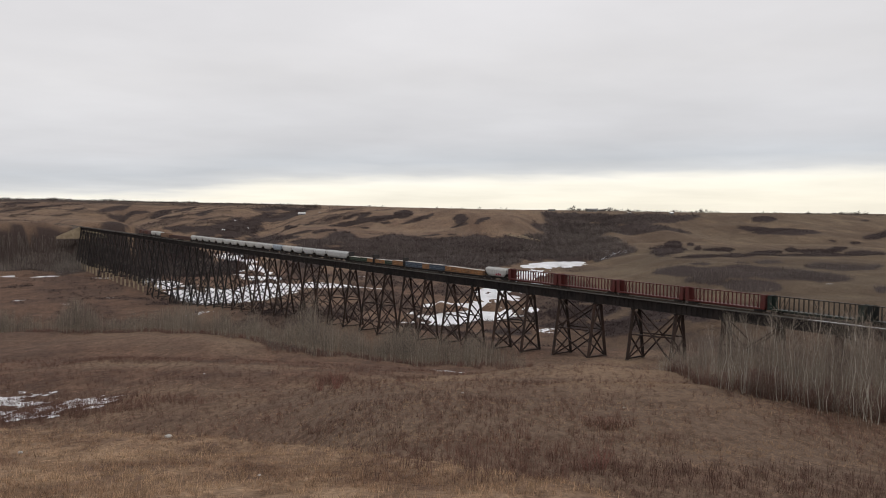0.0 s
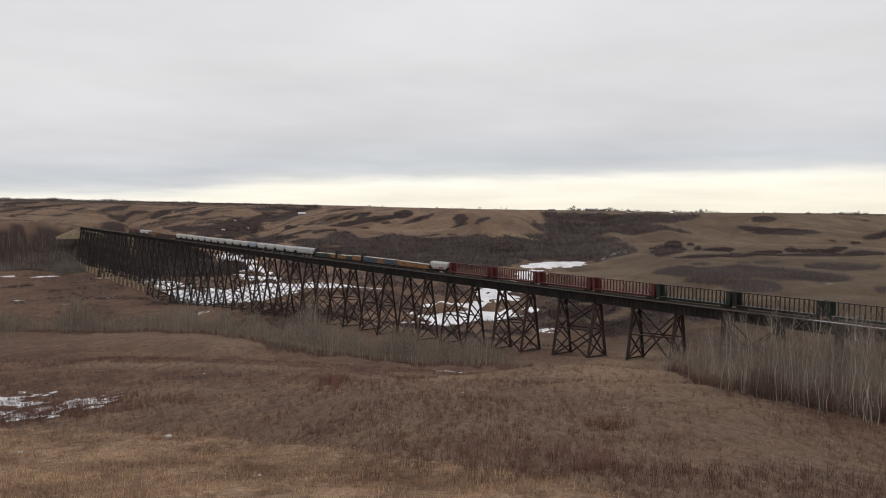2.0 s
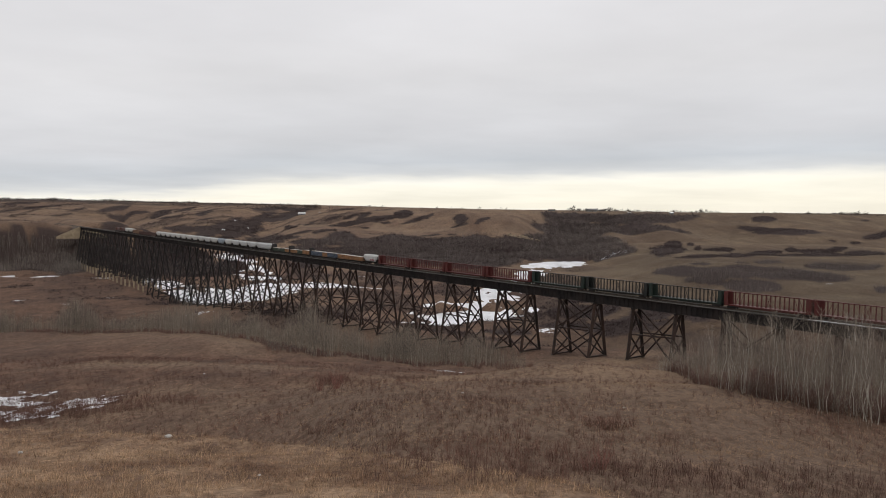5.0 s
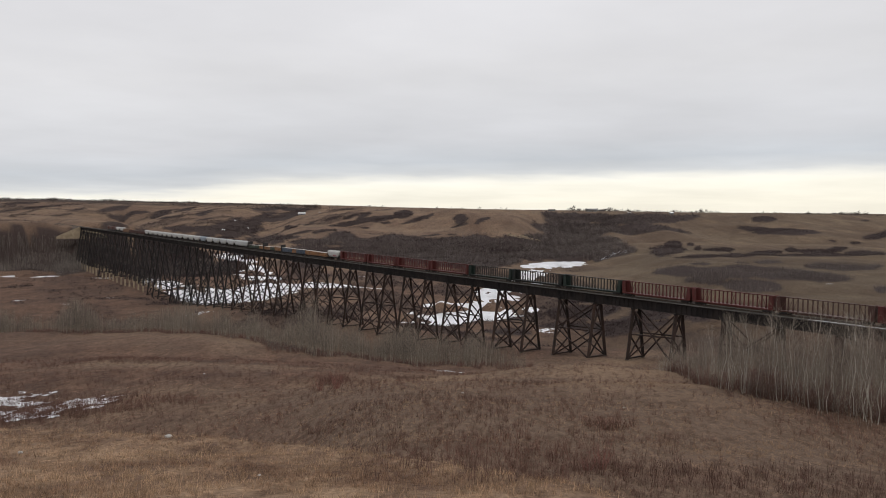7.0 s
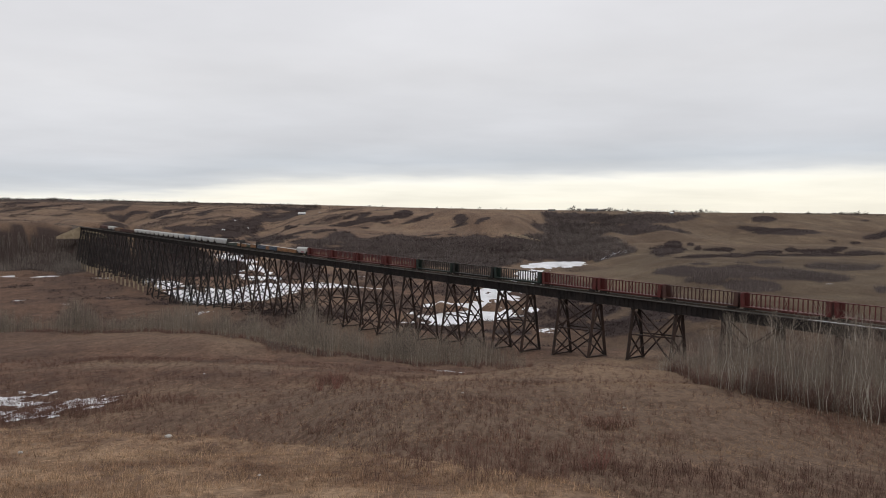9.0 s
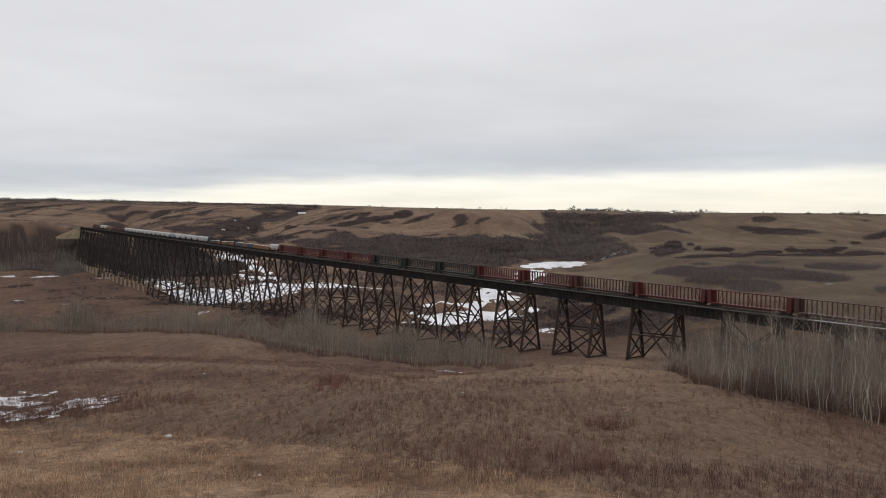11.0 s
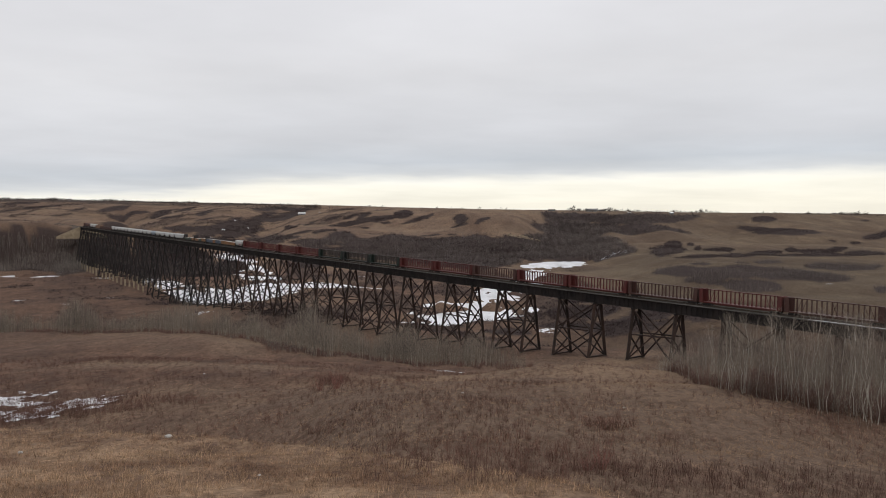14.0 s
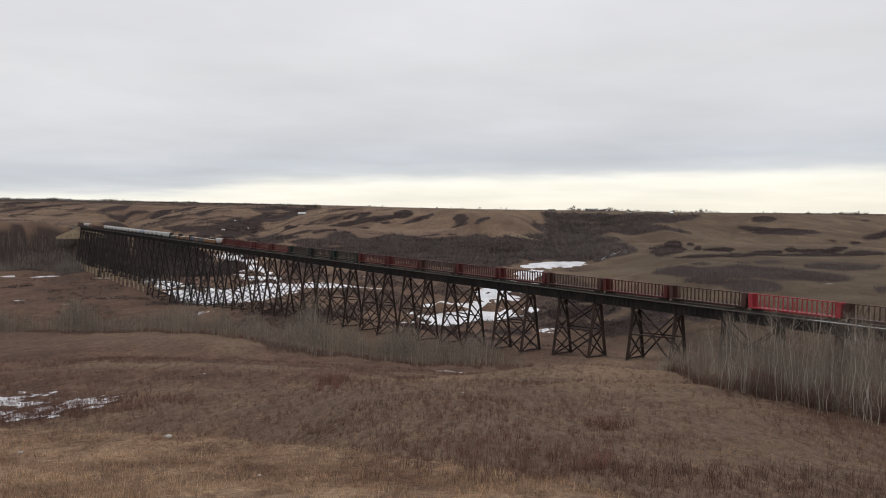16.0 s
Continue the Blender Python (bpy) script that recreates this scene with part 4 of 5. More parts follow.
def lumber_car(label, length, loads, bulkheads=(True, True)):
    """Flat car with end bulkheads, stacked with wrapped lumber packs."""
    car = thing("lumber_flat_car", label, "freight car", "freight train")
    half = length / 2 - 0.45
    q = Shape().box(-half, half, -1.4, 1.4, 0.98, 1.15)
    q.loft([[(x, e, z) for x, z in ((-half, 0.7), (-half + 3, 0.7), (-half + 4.5, 0.4), (half - 4.5, 0.4), (half - 3, 0.7), (half, 0.7), (half, 1.0), (-half, 1.0))] for e in (0.9, -0.9)])
    part("deck", q, UNDER, car)
    for k, on in zip((1, -1), bulkheads):
        if on:
            q = Shape().box(k * half - 0.14, k * half + 0.14, -1.45, 1.45, 1.12, 4.7, 0.04)
            for y in (-1.2, 0, 1.2):
                q.loft([[(k * half + k * a, y + e, z) for a, z in ((0.14, 1.12), (0.42, 1.12), (0.14, 4.2))] for e in ((0.08, -0.08) if k < 0 else (-0.08, 0.08))])
            part("bulkhead", q, BLACK, car, "dark steel bulkhead")
    x0, x1 = -half + 0.5, half - 0.5
    total = sum(w for w, *_ in loads)
    x = x1
    for w, mat, height in loads:
        e = x - (x1 - x0) * w / total
        rows = max(1, round(height / 0.72))
        packs = max(1, round((x - e) / 4.9))
        for i in range(packs):
            a, b = e + (x - e) * i / packs + 0.06, e + (x - e) * (i + 1) / packs - 0.06
            for r in range(rows):
                for k in (-1, 1):
                    j = random.uniform(-0.05, 0.05)
                    z = 1.22 + r * height / rows
                    part("lumber_pack", Shape().box(a + j, b + j, k * 0.68 - 0.64, k * 0.68 + 0.64, z, z + height / rows - 0.08, 0.04), mat, car)
        part("wrap_top", Shape().box(e + 0.1, x - 0.1, -1.28, 1.28, 1.22 + height - 0.07, 1.22 + height - 0.02), WRAP_WHITE, car, "pale wrap over the packs")
        x = e
    bogie(car, half - 1.9)
    bogie(car, -half + 1.9)
    couplers(car, half)
    return car


def gondola(mat, label, length, height=2.7):
    car = thing("gondola_car", label, "freight car", "freight train")
    half = length / 2 - 0.45
    q = Shape()
    for k in (-1, 1):
        q.box(-half, half, k * 1.42 - 0.05, k * 1.42 + 0.05, 0.9, height)
        q.box(-half, half, k * 1.47 - 0.08, k * 1.47 + 0.08, height - 0.05, height + 0.1)
        q.box(k * half - 0.06, k * half + 0.06, -1.36, 1.36, 0.95, height)
        n = int(length / 1.5)
        for i in range(n + 1):
            x = -half + 0.1 + (2 * half - 0.2) * i / n
            q.box(x - 0.07, x + 0.07, k * 1.53 - 0.06, k * 1.53 + 0.06, 0.92, height - 0.06)
    q.box(-half, half, -1.37, 1.37, 1.0, 1.1)
    part("body", q, mat, car)
    part("center_sill", Shape().box(-half, half, -0.3, 0.3, 0.6, 0.99), UNDER, car)
    bogie(car, half - 1.9)
    bogie(car, -half + 1.9)
    couplers(car, half)
    return car


def locomotive(length=19.9):
    """Road-switcher: cab near the front, long hood behind, walkways with handrails."""
    car = thing("locomotive", "dark red and black diesel road switcher locomotive on the trestle", "locomotive", "freight train")
    half = length / 2 - 0.5
    part("underframe", Shape().box(-half, half, -1.5, 1.5, 1.15, 1.5, 0.06), BLACK, car)
    part("long_hood", Shape().loft([[(x, y, z) for y, z in ((-0.9, 1.5), (0.9, 1.5), (0.9, 3.9), (0.65, 4.25), (-0.65, 4.25), (-0.9, 3.9))] for x in (-half + 1.0, 3.2)]), ORANGE, car)
    cab = part("cab", Shape().loft([[(x, y, z) for y, z in ((-1.5, 1.5), (1.5, 1.5), (1.5, 4.1), (1.0, 4.55), (-1.0, 4.55), (-1.5, 4.1))] for x in (3.2, 5.6)]), ORANGE, car)
    for y in (-1.52, 1.52):
        part("side_window", Shape().box(3.7, 5.1, y - 0.02, y + 0.02, 2.95, 3.75), GLASS, cab)
    part("windscreen", Shape().box(5.61, 5.64, -1.1, 1.1, 3.25, 3.9), GLASS, cab)
    part("short_hood", Shape().loft([[(x, y, z) for y, z in ((-0.9, 1.5), (0.9, 1.5), (0.9, h), (-0.9, h))] for x, h in ((5.6, 3.0), (7.2, 2.85))]), ORANGE, car)
    part("headlight", Shape().tube((7.2, 0, 2.5), (7.28, 0, 2.5), 0.16, 10), LAMP, car)
    part("fuel_tank", Shape().box(-2.4, 2.4, -1.35, 1.35, 0.35, 1.14, 0.2), BLACK, car)
    for x in (-6.2, -4.9, -3.6):
        part("radiator_fan", Shape().tube((x, 0, 4.25), (x, 0, 4.45), 0.55, 12), BLACK, car)
    part("exhaust_stack", Shape().box(-1.2, 0.2, -0.3, 0.3, 4.25, 4.55, 0.05), BLACK, car)
    q = Shape()
    for k in (-1, 1):
        q.beam((-half, k * 1.45, 2.5), (3.1, k * 1.45, 2.5), 0.05)
        for i in range(8):
            x = -half + i * (half + 3.0) / 7
            q.beam((x, k * 1.45, 1.5), (x, k * 1.45, 2.5), 0.05)
    part("handrail", q, UNDER, car)
    for k in (-1, 1):
        part("pilot", Shape().box(k * half - 0.1, k * half + 0.1, -1.4, 1.4, 0.35, 1.2), BLACK, car)
    bogie(car, half - 2.6, 2, 2.7)
    bogie(car, -half + 2.6, 2, 2.7)
    couplers(car, half)
    return car


def make_train():
    """The cars with the place of each one's middle along the line at the start."""
    cars = []

    def put(car, front, length):
        cars.append((car, front - length / 2))
        return car

    again = lambda car: copy_thing(car, Matrix())
    # engines at the head, far out on the bridge
    a = put(locomotive(), 652.6, 19.9)
    put(again(a), 632.7, 19.9)
    a = put(hopper(WHITE, "short white covered hopper car behind the engines", 14.3), 612.8, 14.3)
    put(again(a), 598.5, 14.3)
    put(gondola(paint("tan_brown_paint", (0.20, 0.115, 0.07)), "tan-brown high-sided gondola car", 20.8, 3.7), 584.1, 20.8)
    a = put(gondola(BROWN, "low dark brown gondola car with ribbed sides", 26.0, 2.9), 563.3, 26.0)
    put(again(a), 537.3, 26.0)
    first = None
    for i in range(16):
        front = 511.3 - 12.72 * i
        if i in (0, 13):
            first = hopper(WHITE if i == 0 else PALE, "short %s covered hopper car in a long row" % ("white" if i == 0 else "pale grey"), 12.72)
            put(first, front, 12.72)
        elif i == 11:
            put(hopper(BLUE_GREY, "short grey-blue covered hopper car in a long row", 12.72), front, 12.72)
        else:
            put(again(first), front, 12.72)
    put(hopper(PALE, "long pale grey covered hopper car with ribbed sides", 22.0, 4, 4.6), 307.8, 22.0)
    put(lumber_car("bulkhead flat car with green and orange wrapped lumber", 22.5, [(5, WRAP_GREEN, 1.5), (3, WRAP_GREEN, 1.7), (2.5, LUMBER, 1.6)]), 285.8, 22.5)
    put(lumber_car("bulkhead flat car with orange and green wrapped lumber", 24.3, [(4, LUMBER, 1.6), (3, WRAP_GREEN, 1.7), (4, LUMBER, 2.0)]), 263.3, 24.3)
    put(lumber_car("bulkhead flat car with blue and orange wrapped lumber", 27.7, [(10, WRAP_BLUE, 2.1), (4, LUMBER, 2.0), (7, WRAP_BLUE, 2.1)], (False, False)), 239.0, 27.7)
    put(lumber_car("flat car with a long low load of orange lumber", 25.1, [(6, LUMBER, 2.0), (6, LUMBER, 1.9), (6, LUMBER, 1.8)], (False, False)), 211.3, 25.1)
    put(hopper(WHITE, "short white covered hopper car with maroon marking", 12.8, 2, 4.55, True), 186.2, 12.8)
    kinds = {"r": (RED, "empty oxide-red centerbeam flat car with end bulkheads"), "g": (GREEN, "empty dark green centerbeam flat car with brown lattice", GRIME),
             "d": (DARK, "empty blackish green centerbeam flat car with brown lattice", GRIME), "b": (BROWN, "empty faded brown-red centerbeam flat car with end bulkheads"),
             "x": (BRIGHT, "empty bright red centerbeam flat car with end bulkheads")}
    built = {}
    for i, k in enumerate("rrrrgdgrrbrrbrbxbb"):
        car = again(built[k]) if k in built else centerbeam(*kinds[k])
        built.setdefault(k, car)
        put(car, 173.4 - 24.54 * i, 24.54)
    return cars


TRAIN = make_train()


# ---- trees and brush ----
def bare_tree(seed, height, limbs=14, twigs=3, lean=0.05, first=0.3, spread=0.28, thick=0.012, sides=4, n=7, crook=0.05):
    """A leafless tree: bent tapered trunk, rising limbs and twigs. Gives trunk and crown as corner and triangle arrays."""
    rng = np.random.default_rng(seed)
    path = np.zeros((n, 3))
    path[:, 2] = np.linspace(-0.3, height, n)
    bend = np.cumsum(rng.normal(0, crook * height / n ** 0.5, (n, 2)) * 0.7, 0)
    path[:, :2] = bend + np.outer(np.linspace(0, 1, n), rng.normal(0, lean * height, 2))
    path[0, :2] = 0

    def rods(p, r):
        """A tapering rod through points p with radii r."""
        k = len(p)
        ang = np.arange(sides) * 2 * math.pi / sides
        ring = np.stack([np.cos(ang), np.sin(ang), 0 * ang], 1)
        v = (p[:, None, :] + ring[None] * np.asarray(r)[:, None, None]).reshape(-1, 3)
        t = []
        for i in range(k - 1):
            for j in range(sides):
                a, b = i * sides + j, i * sides + (j + 1) % sides
                t += [(a, b, b + sides), (a, b + sides, a + sides)]
        return v, np.array(t)

    trunk = rods(path, thick * height * np.linspace(1, 0.12, n))
    cv, ct, off = [], [], 0

    def sliver(a, b, w):
        """A thin three-cornered twig."""
        nonlocal off
        d = b - a
        u = np.cross(d, rng.normal(0, 1, 3))
        u = u / (np.linalg.norm(u) + 1e-9) * w
        u2 = np.cross(d, u)
        u2 = u2 / (np.linalg.norm(u2) + 1e-9) * w
        cv.append(np.array([a + u, a - u * 0.5 + u2 * 0.87, a - u * 0.5 - u2 * 0.87, b]))
        ct.append(np.array([(0, 1, 3), (1, 2, 3), (2, 0, 3)]) + off)
        off += 4

    for i in range(limbs):
        f = first + (0.97 - first) * (i + rng.random()) / limbs
        base = np.array([np.interp(f * height, path[:, 2], path[:, c]) for c in range(3)])
        az = rng.random() * 2 * math.pi
        ln = height * spread * (1.15 - f) * rng.uniform(0.7, 1.3) + 0.05 * height
        up = rng.uniform(0.7, 1.5)
        tip = base + np.array([math.cos(az), math.sin(az), up]) * ln * 0.75
        sliver(base, tip, thick * height * 0.32)
        for _ in range(twigs):
            g = rng.uniform(0.25, 0.9)
            p = base + (tip - base) * g
            az2 = az + rng.normal(0, 0.9)
            sliver(p, p + np.array([math.cos(az2), math.sin(az2), rng.uniform(0.5, 1.8)]) * ln * rng.uniform(0.25, 0.5), thick * height * 0.16)
    return trunk, (np.concatenate(cv), np.concatenate(ct))


def scatter(models, xs, ys, sizes, seed=0, sink=0.05):
    """Copies of model meshes set on the ground, as one pair of arrays."""
    rng = np.random.default_rng(seed)
    zs = ground(xs, ys) - sink
    turn = rng.random(len(xs)) * 2 * math.pi
    pick = rng.integers(0, len(models), len(xs))
    V, T, off = [], [], 0
    for m, (mv, mt) in enumerate(models):
        idx = np.nonzero(pick == m)[0]
        if not len(idx):
            continue
        c, s = np.cos(turn[idx])[:, None], np.sin(turn[idx])[:, None]
        w = sizes[idx][:, None]
        v = np.stack([(mv[None, :, 0] * c - mv[None, :, 1] * s) * w + xs[idx][:, None], (mv[None, :, 0] * s + mv[None, :, 1] * c) * w + ys[idx][:, None], mv[None, :, 2] * w + zs[idx][:, None]], -1)
        t = mt[None] + (np.arange(len(idx)) * len(mv))[:, None, None] + off
        V.append(v.reshape(-1, 3))
        T.append(t.reshape(-1, 3))
        off += len(idx) * len(mv)
    return np.concatenate(V), np.concatenate(T)


def joined(tree):
    (a, b), (c, d) = tree
    return np.concatenate([a, c]), np.concatenate([b, d + len(a)])


def in_patch(rng, n, cx, cy, rx, ry, turn=0.0):
    """Places in a ragged oval."""
    r, t = np.sqrt(rng.random(n)), rng.random(n) * 2 * math.pi
    u, v = r * np.cos(t) * rx, r * np.sin(t) * ry
    wob = 1 + 0.25 * np.sin(3 * t + cx) + 0.15 * np.sin(7 * t + cy)
    u, v = u * wob, v * wob
    c, s = math.cos(turn), math.sin(turn)
    return cx + u * c - v * s, cy + u * s + v * c


def bush_model(seed, pieces=22):
    """A low rounded bush, one high: many small twig clumps in a dome."""
    rng = np.random.default_rng(seed)
    V, T = [], []
    for i in range(pieces):
        az, up, out = rng.random() * 6.283, rng.random(), rng.uniform(0.3, 1.0)
        c = np.array([math.cos(az) * out * (1 - up ** 2) ** 0.5, math.sin(az) * out * (1 - up ** 2) ** 0.5, up * rng.uniform(0.6, 1.0)])
        k = len(V)
        V += [tuple(c + rng.normal(0, 0.11, 3) * np.array([1, 1, 1.5])) for _ in range(3)]
        T.append((k, k + 1, k + 2))
    return np.array(V), np.array(T)


def clump_tree(seed, pieces=70):
    """A small dense tree, one high: short trunk and a ragged crown of many little clumps."""
    rng = np.random.default_rng(seed)
    V, T = [(-0.03, 0, 0), (0.03, 0, 0), (0, 0.05, 0), (0, 0, 0.6)], [(0, 1, 3), (1, 2, 3), (2, 0, 3)]
    for i in range(pieces):
        p = rng.normal(0, 1, 3)
        p = p / np.linalg.norm(p) * rng.random() ** 0.4
        c = np.array([p[0] * 0.36, p[1] * 0.36, 0.58 + p[2] * 0.42])
        k = len(V)
        V += [tuple(c + rng.normal(0, 0.075, 3)) for _ in range(3)]
        T.append((k, k + 1, k + 2))
    return np.array(V), np.array(T)


def bearing_of(x, y):
    return x / y


def make_grove():
    """Aspens beside the near end of the bridge: the front ones are things of their own."""
    rng = np.random.default_rng(5)
    models = []
    for i in range(10):
        trunk, crown = bare_tree(100 + i, 11.0, 26, 5, 0.045, 0.30, 0.26, 0.0064 if i < 3 else 0.0042, 5, 12, 0.065)
        models.append((mesh_from("trunk", *trunk, ASPEN, True), mesh_from("crown", *crown, ASPEN_TWIG)))
    front = []
    for i in range(170):
        f = (i + rng.random()) / 170
        bearing = 0.272 + 0.328 * f
        dist = float(grove_edge(bearing)) + rng.uniform(0, 1) ** 1.5 * 26
        front.append((bearing * dist, dist))
    kinds = {}
    for x, y in front:
        m = int(rng.integers(0, 10))
        h = rng.uniform(0.5, 1.04) * (0.36 + 0.64 * min(1.0, max(0.0, (bearing_of(x, y) - 0.265) / 0.12)))
        pose_ = Matrix.Translation((x, y, float(ground(x, y)) - 0.05)) @ Matrix.Rotation(rng.random() * 6.28, 4, "Z")
        tree = thing("aspen_tree", "leafless pale-barked aspen in the grove by the bridge", "tree", "aspen grove")
        tree.matrix_basis = pose_ @ Matrix.Scale(h, 4)
        part("trunk", models[m][0], ASPEN, tree)
        part("crown", models[m][1], ASPEN_TWIG, tree, "bare grey twigs")
    low = [joined(bare_tree(200 + i, 10.5, 18, 4, 0.06, 0.2, 0.28, 0.005, 3, 6, 0.07)) for i in range(6)]
    n = 800
    f = rng.random(n)
    bearing = 0.265 + 0.395 * f
    dist = grove_edge(bearing) + 6 + rng.random(n) * (16 + 75 * np.clip((bearing - 0.30) / 0.15, 0, 1))
    xs, ys = bearing * dist, dist
    s, r = along(xs, ys)
    ok = (r < -9) & (rng.random(n) < step(bearing, 0.25, 0.31))
    V, T = scatter(low, xs[ok], ys[ok], rng.uniform(0.30, 0.80, ok.sum()) * (0.42 + 0.58 * step(bearing[ok], 0.27, 0.41)), 3)
    thing("aspen_thicket", "dense leafless grey aspen thicket on the slope", "trees", kind="stuff", data=mesh_from("aspen_thicket", V, T, THICKET))
    n = 750
    bearing = 0.245 + 0.39 * rng.random(n) ** 1.7
    dist = grove_edge(bearing) - 3 + rng.random(n) * 20
    V, T = scatter(low, bearing * dist, dist, rng.uniform(0.14, 0.40, n) * (0.8 + 0.5 * step(bearing, 0.26, 0.33)), 6)
    thing("aspen_saplings", "thin pale leafless saplings along the edge of the grove", "trees", kind="stuff", data=mesh_from("aspen_saplings", V, T, PALE_STEM))
    brush = [shrub_model(300 + i, 1.6, 16) for i in range(5)]
    n = 1700
    bearing = 0.29 + 0.37 * rng.random(n)
    dist = grove_edge(bearing) + 1 + rng.random(n) * 40
    V, T = scatter(brush, bearing * dist, dist, rng.uniform(0.6, 2.4, n) * (1 + 0.5 * noise2(bearing * 60, dist / 9, 23)), 4)
    thing("undergrowth", "dark reddish brown undergrowth beneath the aspens", "bushes", kind="stuff", data=mesh_from("undergrowth", V, T, TWIG))


def shrub_model(seed, height, stems):
    """A clump of thin stems that fork once."""
    rng = np.random.default_rng(seed)
    V, T = [], []
    for i in range(stems):
        az, out = rng.random() * 6.283, rng.uniform(0.05, 0.45) * height
        b = np.array([math.cos(az), math.sin(az), 0]) * rng.uniform(0, 0.18) * height
        tip = b + np.array([math.cos(az) * out, math.sin(az) * out, height * rng.uniform(0.5, 1.0)])
        w = 0.011 * height
        for p, q, ww in ((b, tip, w), (b + (tip - b) * 0.45, tip + rng.normal(0, 0.16, 3) * height * np.array([1, 1, 0.4]), w * 0.7)):
            d = rng.normal(0, 1, 3) * np.array([1, 1, 0.1])
            d = d / np.linalg.norm(d) * ww
            k = len(V)
            e = np.array([-d[1], d[0], 0])
            V += [p + d, p - d * 0.5 + e * 0.87, p - d * 0.5 - e * 0.87, q]
            T += [(k, k + 1, k + 3), (k + 1, k + 2, k + 3), (k + 2, k, k + 3)]
    return np.array(V), np.array(T)


def tuft_model(seed, blades, height):
    """A tuft of dry grass blades."""
    rng = np.random.default_rng(seed)
    V, T = [], []
    for i in range(blades):
        az = rng.random() * 6.283
        b = rng.normal(0, 0.07, 3) * np.array([1, 1, 0])
        h = height * rng.uniform(0.5, 1.1)
        tip = b + np.array([math.cos(az) * h * rng.uniform(0.15, 0.7), math.sin(az) * h * rng.uniform(0.15, 0.7), h])
        side = np.array([-math.sin(az + 0.7), math.cos(az + 0.7), 0]) * 0.008
        k = len(V)
        V += [b + side, b - side, tip]
        T += [(k, k + 1, k + 2)]
    return np.array(V), np.array(T)


def make_belt():
    """Leafless belt of trees along the edge of the bench: pale stems and grey-brown twigs."""
    rng = np.random.default_rng(8)
    trees = [bare_tree(400 + i, 10.0, 16, 3, 0.05, 0.15, 0.32, 0.0075, 3, 5) for i in range(8)]
    n = 3200
    bearing = -0.62 + 0.73 * rng.random(n)
    dist = belt_edge(bearing) + (rng.random(n) ** 1.5) * belt_depth(bearing)
    size = rng.uniform(0.35, 1.0, n) * (1 - 0.3 * step(bearing, 0.04, 0.10)) * (1 + 0.25 * (1 - step(bearing, -0.48, -0.34))) * (0.8 + 0.3 * np.sin(bearing * 31) ** 2) * (1 + 0.55 * np.exp(-((bearing + 0.15) / 0.09) ** 2))
    size = size * (0.9 + 0.4 * noise2(bearing * 45, 0 * bearing, 19)) * (0.6 + 0.4 * step(dist - belt_edge(bearing), 0, 12))
    ob = thing("tree_belt", "belt of small leafless grey-brown poplars below the slope", "trees", kind="stuff")
    for name, k, mat in (("stems", 0, PALE_STEM), ("twigs", 1, WOODS)):
        V, T = scatter([t[k] for t in trees], bearing * dist, dist, size, 9)
        tagged(part(name, mesh_from(name, V, T, mat), mat, ob), kind="stuff")
    brush = [shrub_model(460 + i, 1.5, 12) for i in range(5)]
    n = 1600
    bearing = -0.62 + 0.74 * rng.random(n)
    dist = belt_edge(bearing) - 3 + rng.random(n) * 22
    V, T = scatter(brush, bearing * dist, dist, rng.uniform(0.5, 1.3, n), 10)
    tagged(part("underbrush", mesh_from("underbrush", V, T, TWIG), TWIG, ob), kind="stuff")


def woods(name, label, patches, seed, height, mat, gap, stems=6, dense=1, top=1e9):
    """Far brush and bare woods as thin-stemmed small trees."""
    rng = np.random.default_rng(seed)
    models = [bush_model(seed * 31 + i) for i in range(6)] if dense == 1 else [joined(bare_tree(seed * 31 + i, 1.0, stems, 1, 0.04, 0.10, 0.36, 0.02, 3, 3)) for i in range(6)] + [bush_model(seed * 31 + i) for i in range(dense)]
    X, Y = [], []
    for cx, cy, rx, ry, turn in patches:
        n = int(min(1500, max(40, 4.6 * rx * ry / gap ** 2)))
        u, v = rng.uniform(-1.2, 1.2, n) * rx, rng.uniform(-1.2, 1.2, n) * ry
        c, s = math.cos(turn), math.sin(turn)
        x, y = cx + u * c - v * s, cy + u * s + v * c
        keep = (brush_cover(x, y) > rng.uniform(0.15, 0.8, n)) & (ground(x, y) < top)
        X.append(x[keep]), Y.append(y[keep])
    X, Y = np.concatenate(X), np.concatenate(Y)
    size = height * rng.uniform(0.5, 1.15, len(X)) * (0.8 + 0.3 * noise2(X / 40, Y / 40, seed))
    V, T = scatter(models, X, Y, size, seed + 1)
    thing(name, label, "trees", kind="stuff", data=mesh_from(name, V, T, mat))


def sprig_model(seed, height, stems):
    """A low clump of thin single twigs."""
    rng = np.random.default_rng(seed)
    V, T = [], []
    for i in range(stems):
        az, out = rng.random() * 6.283, rng.uniform(0.05, 0.5) * height
        b = np.array([math.cos(az), math.sin(az), 0]) * rng.uniform(0, 0.3) * height
        tip = b + np.array([math.cos(az) * out, math.sin(az) * out, height * rng.uniform(0.45, 1.0)])
        mid = b + (tip - b) * 0.5
        fork = mid + rng.normal(0, 0.15, 3) * height + np.array([0, 0, 0.35 * height])
        e = np.array([math.cos(az + 1.2), math.sin(az + 1.2), 0]) * 0.017 * height
        k = len(V)
        V += [b + e, b - e, tip, mid + e * 0.7, mid - e * 0.7, fork]
        T += [(k, k + 1, k + 2), (k + 3, k + 4, k + 5)]
    return np.array(V), np.array(T)


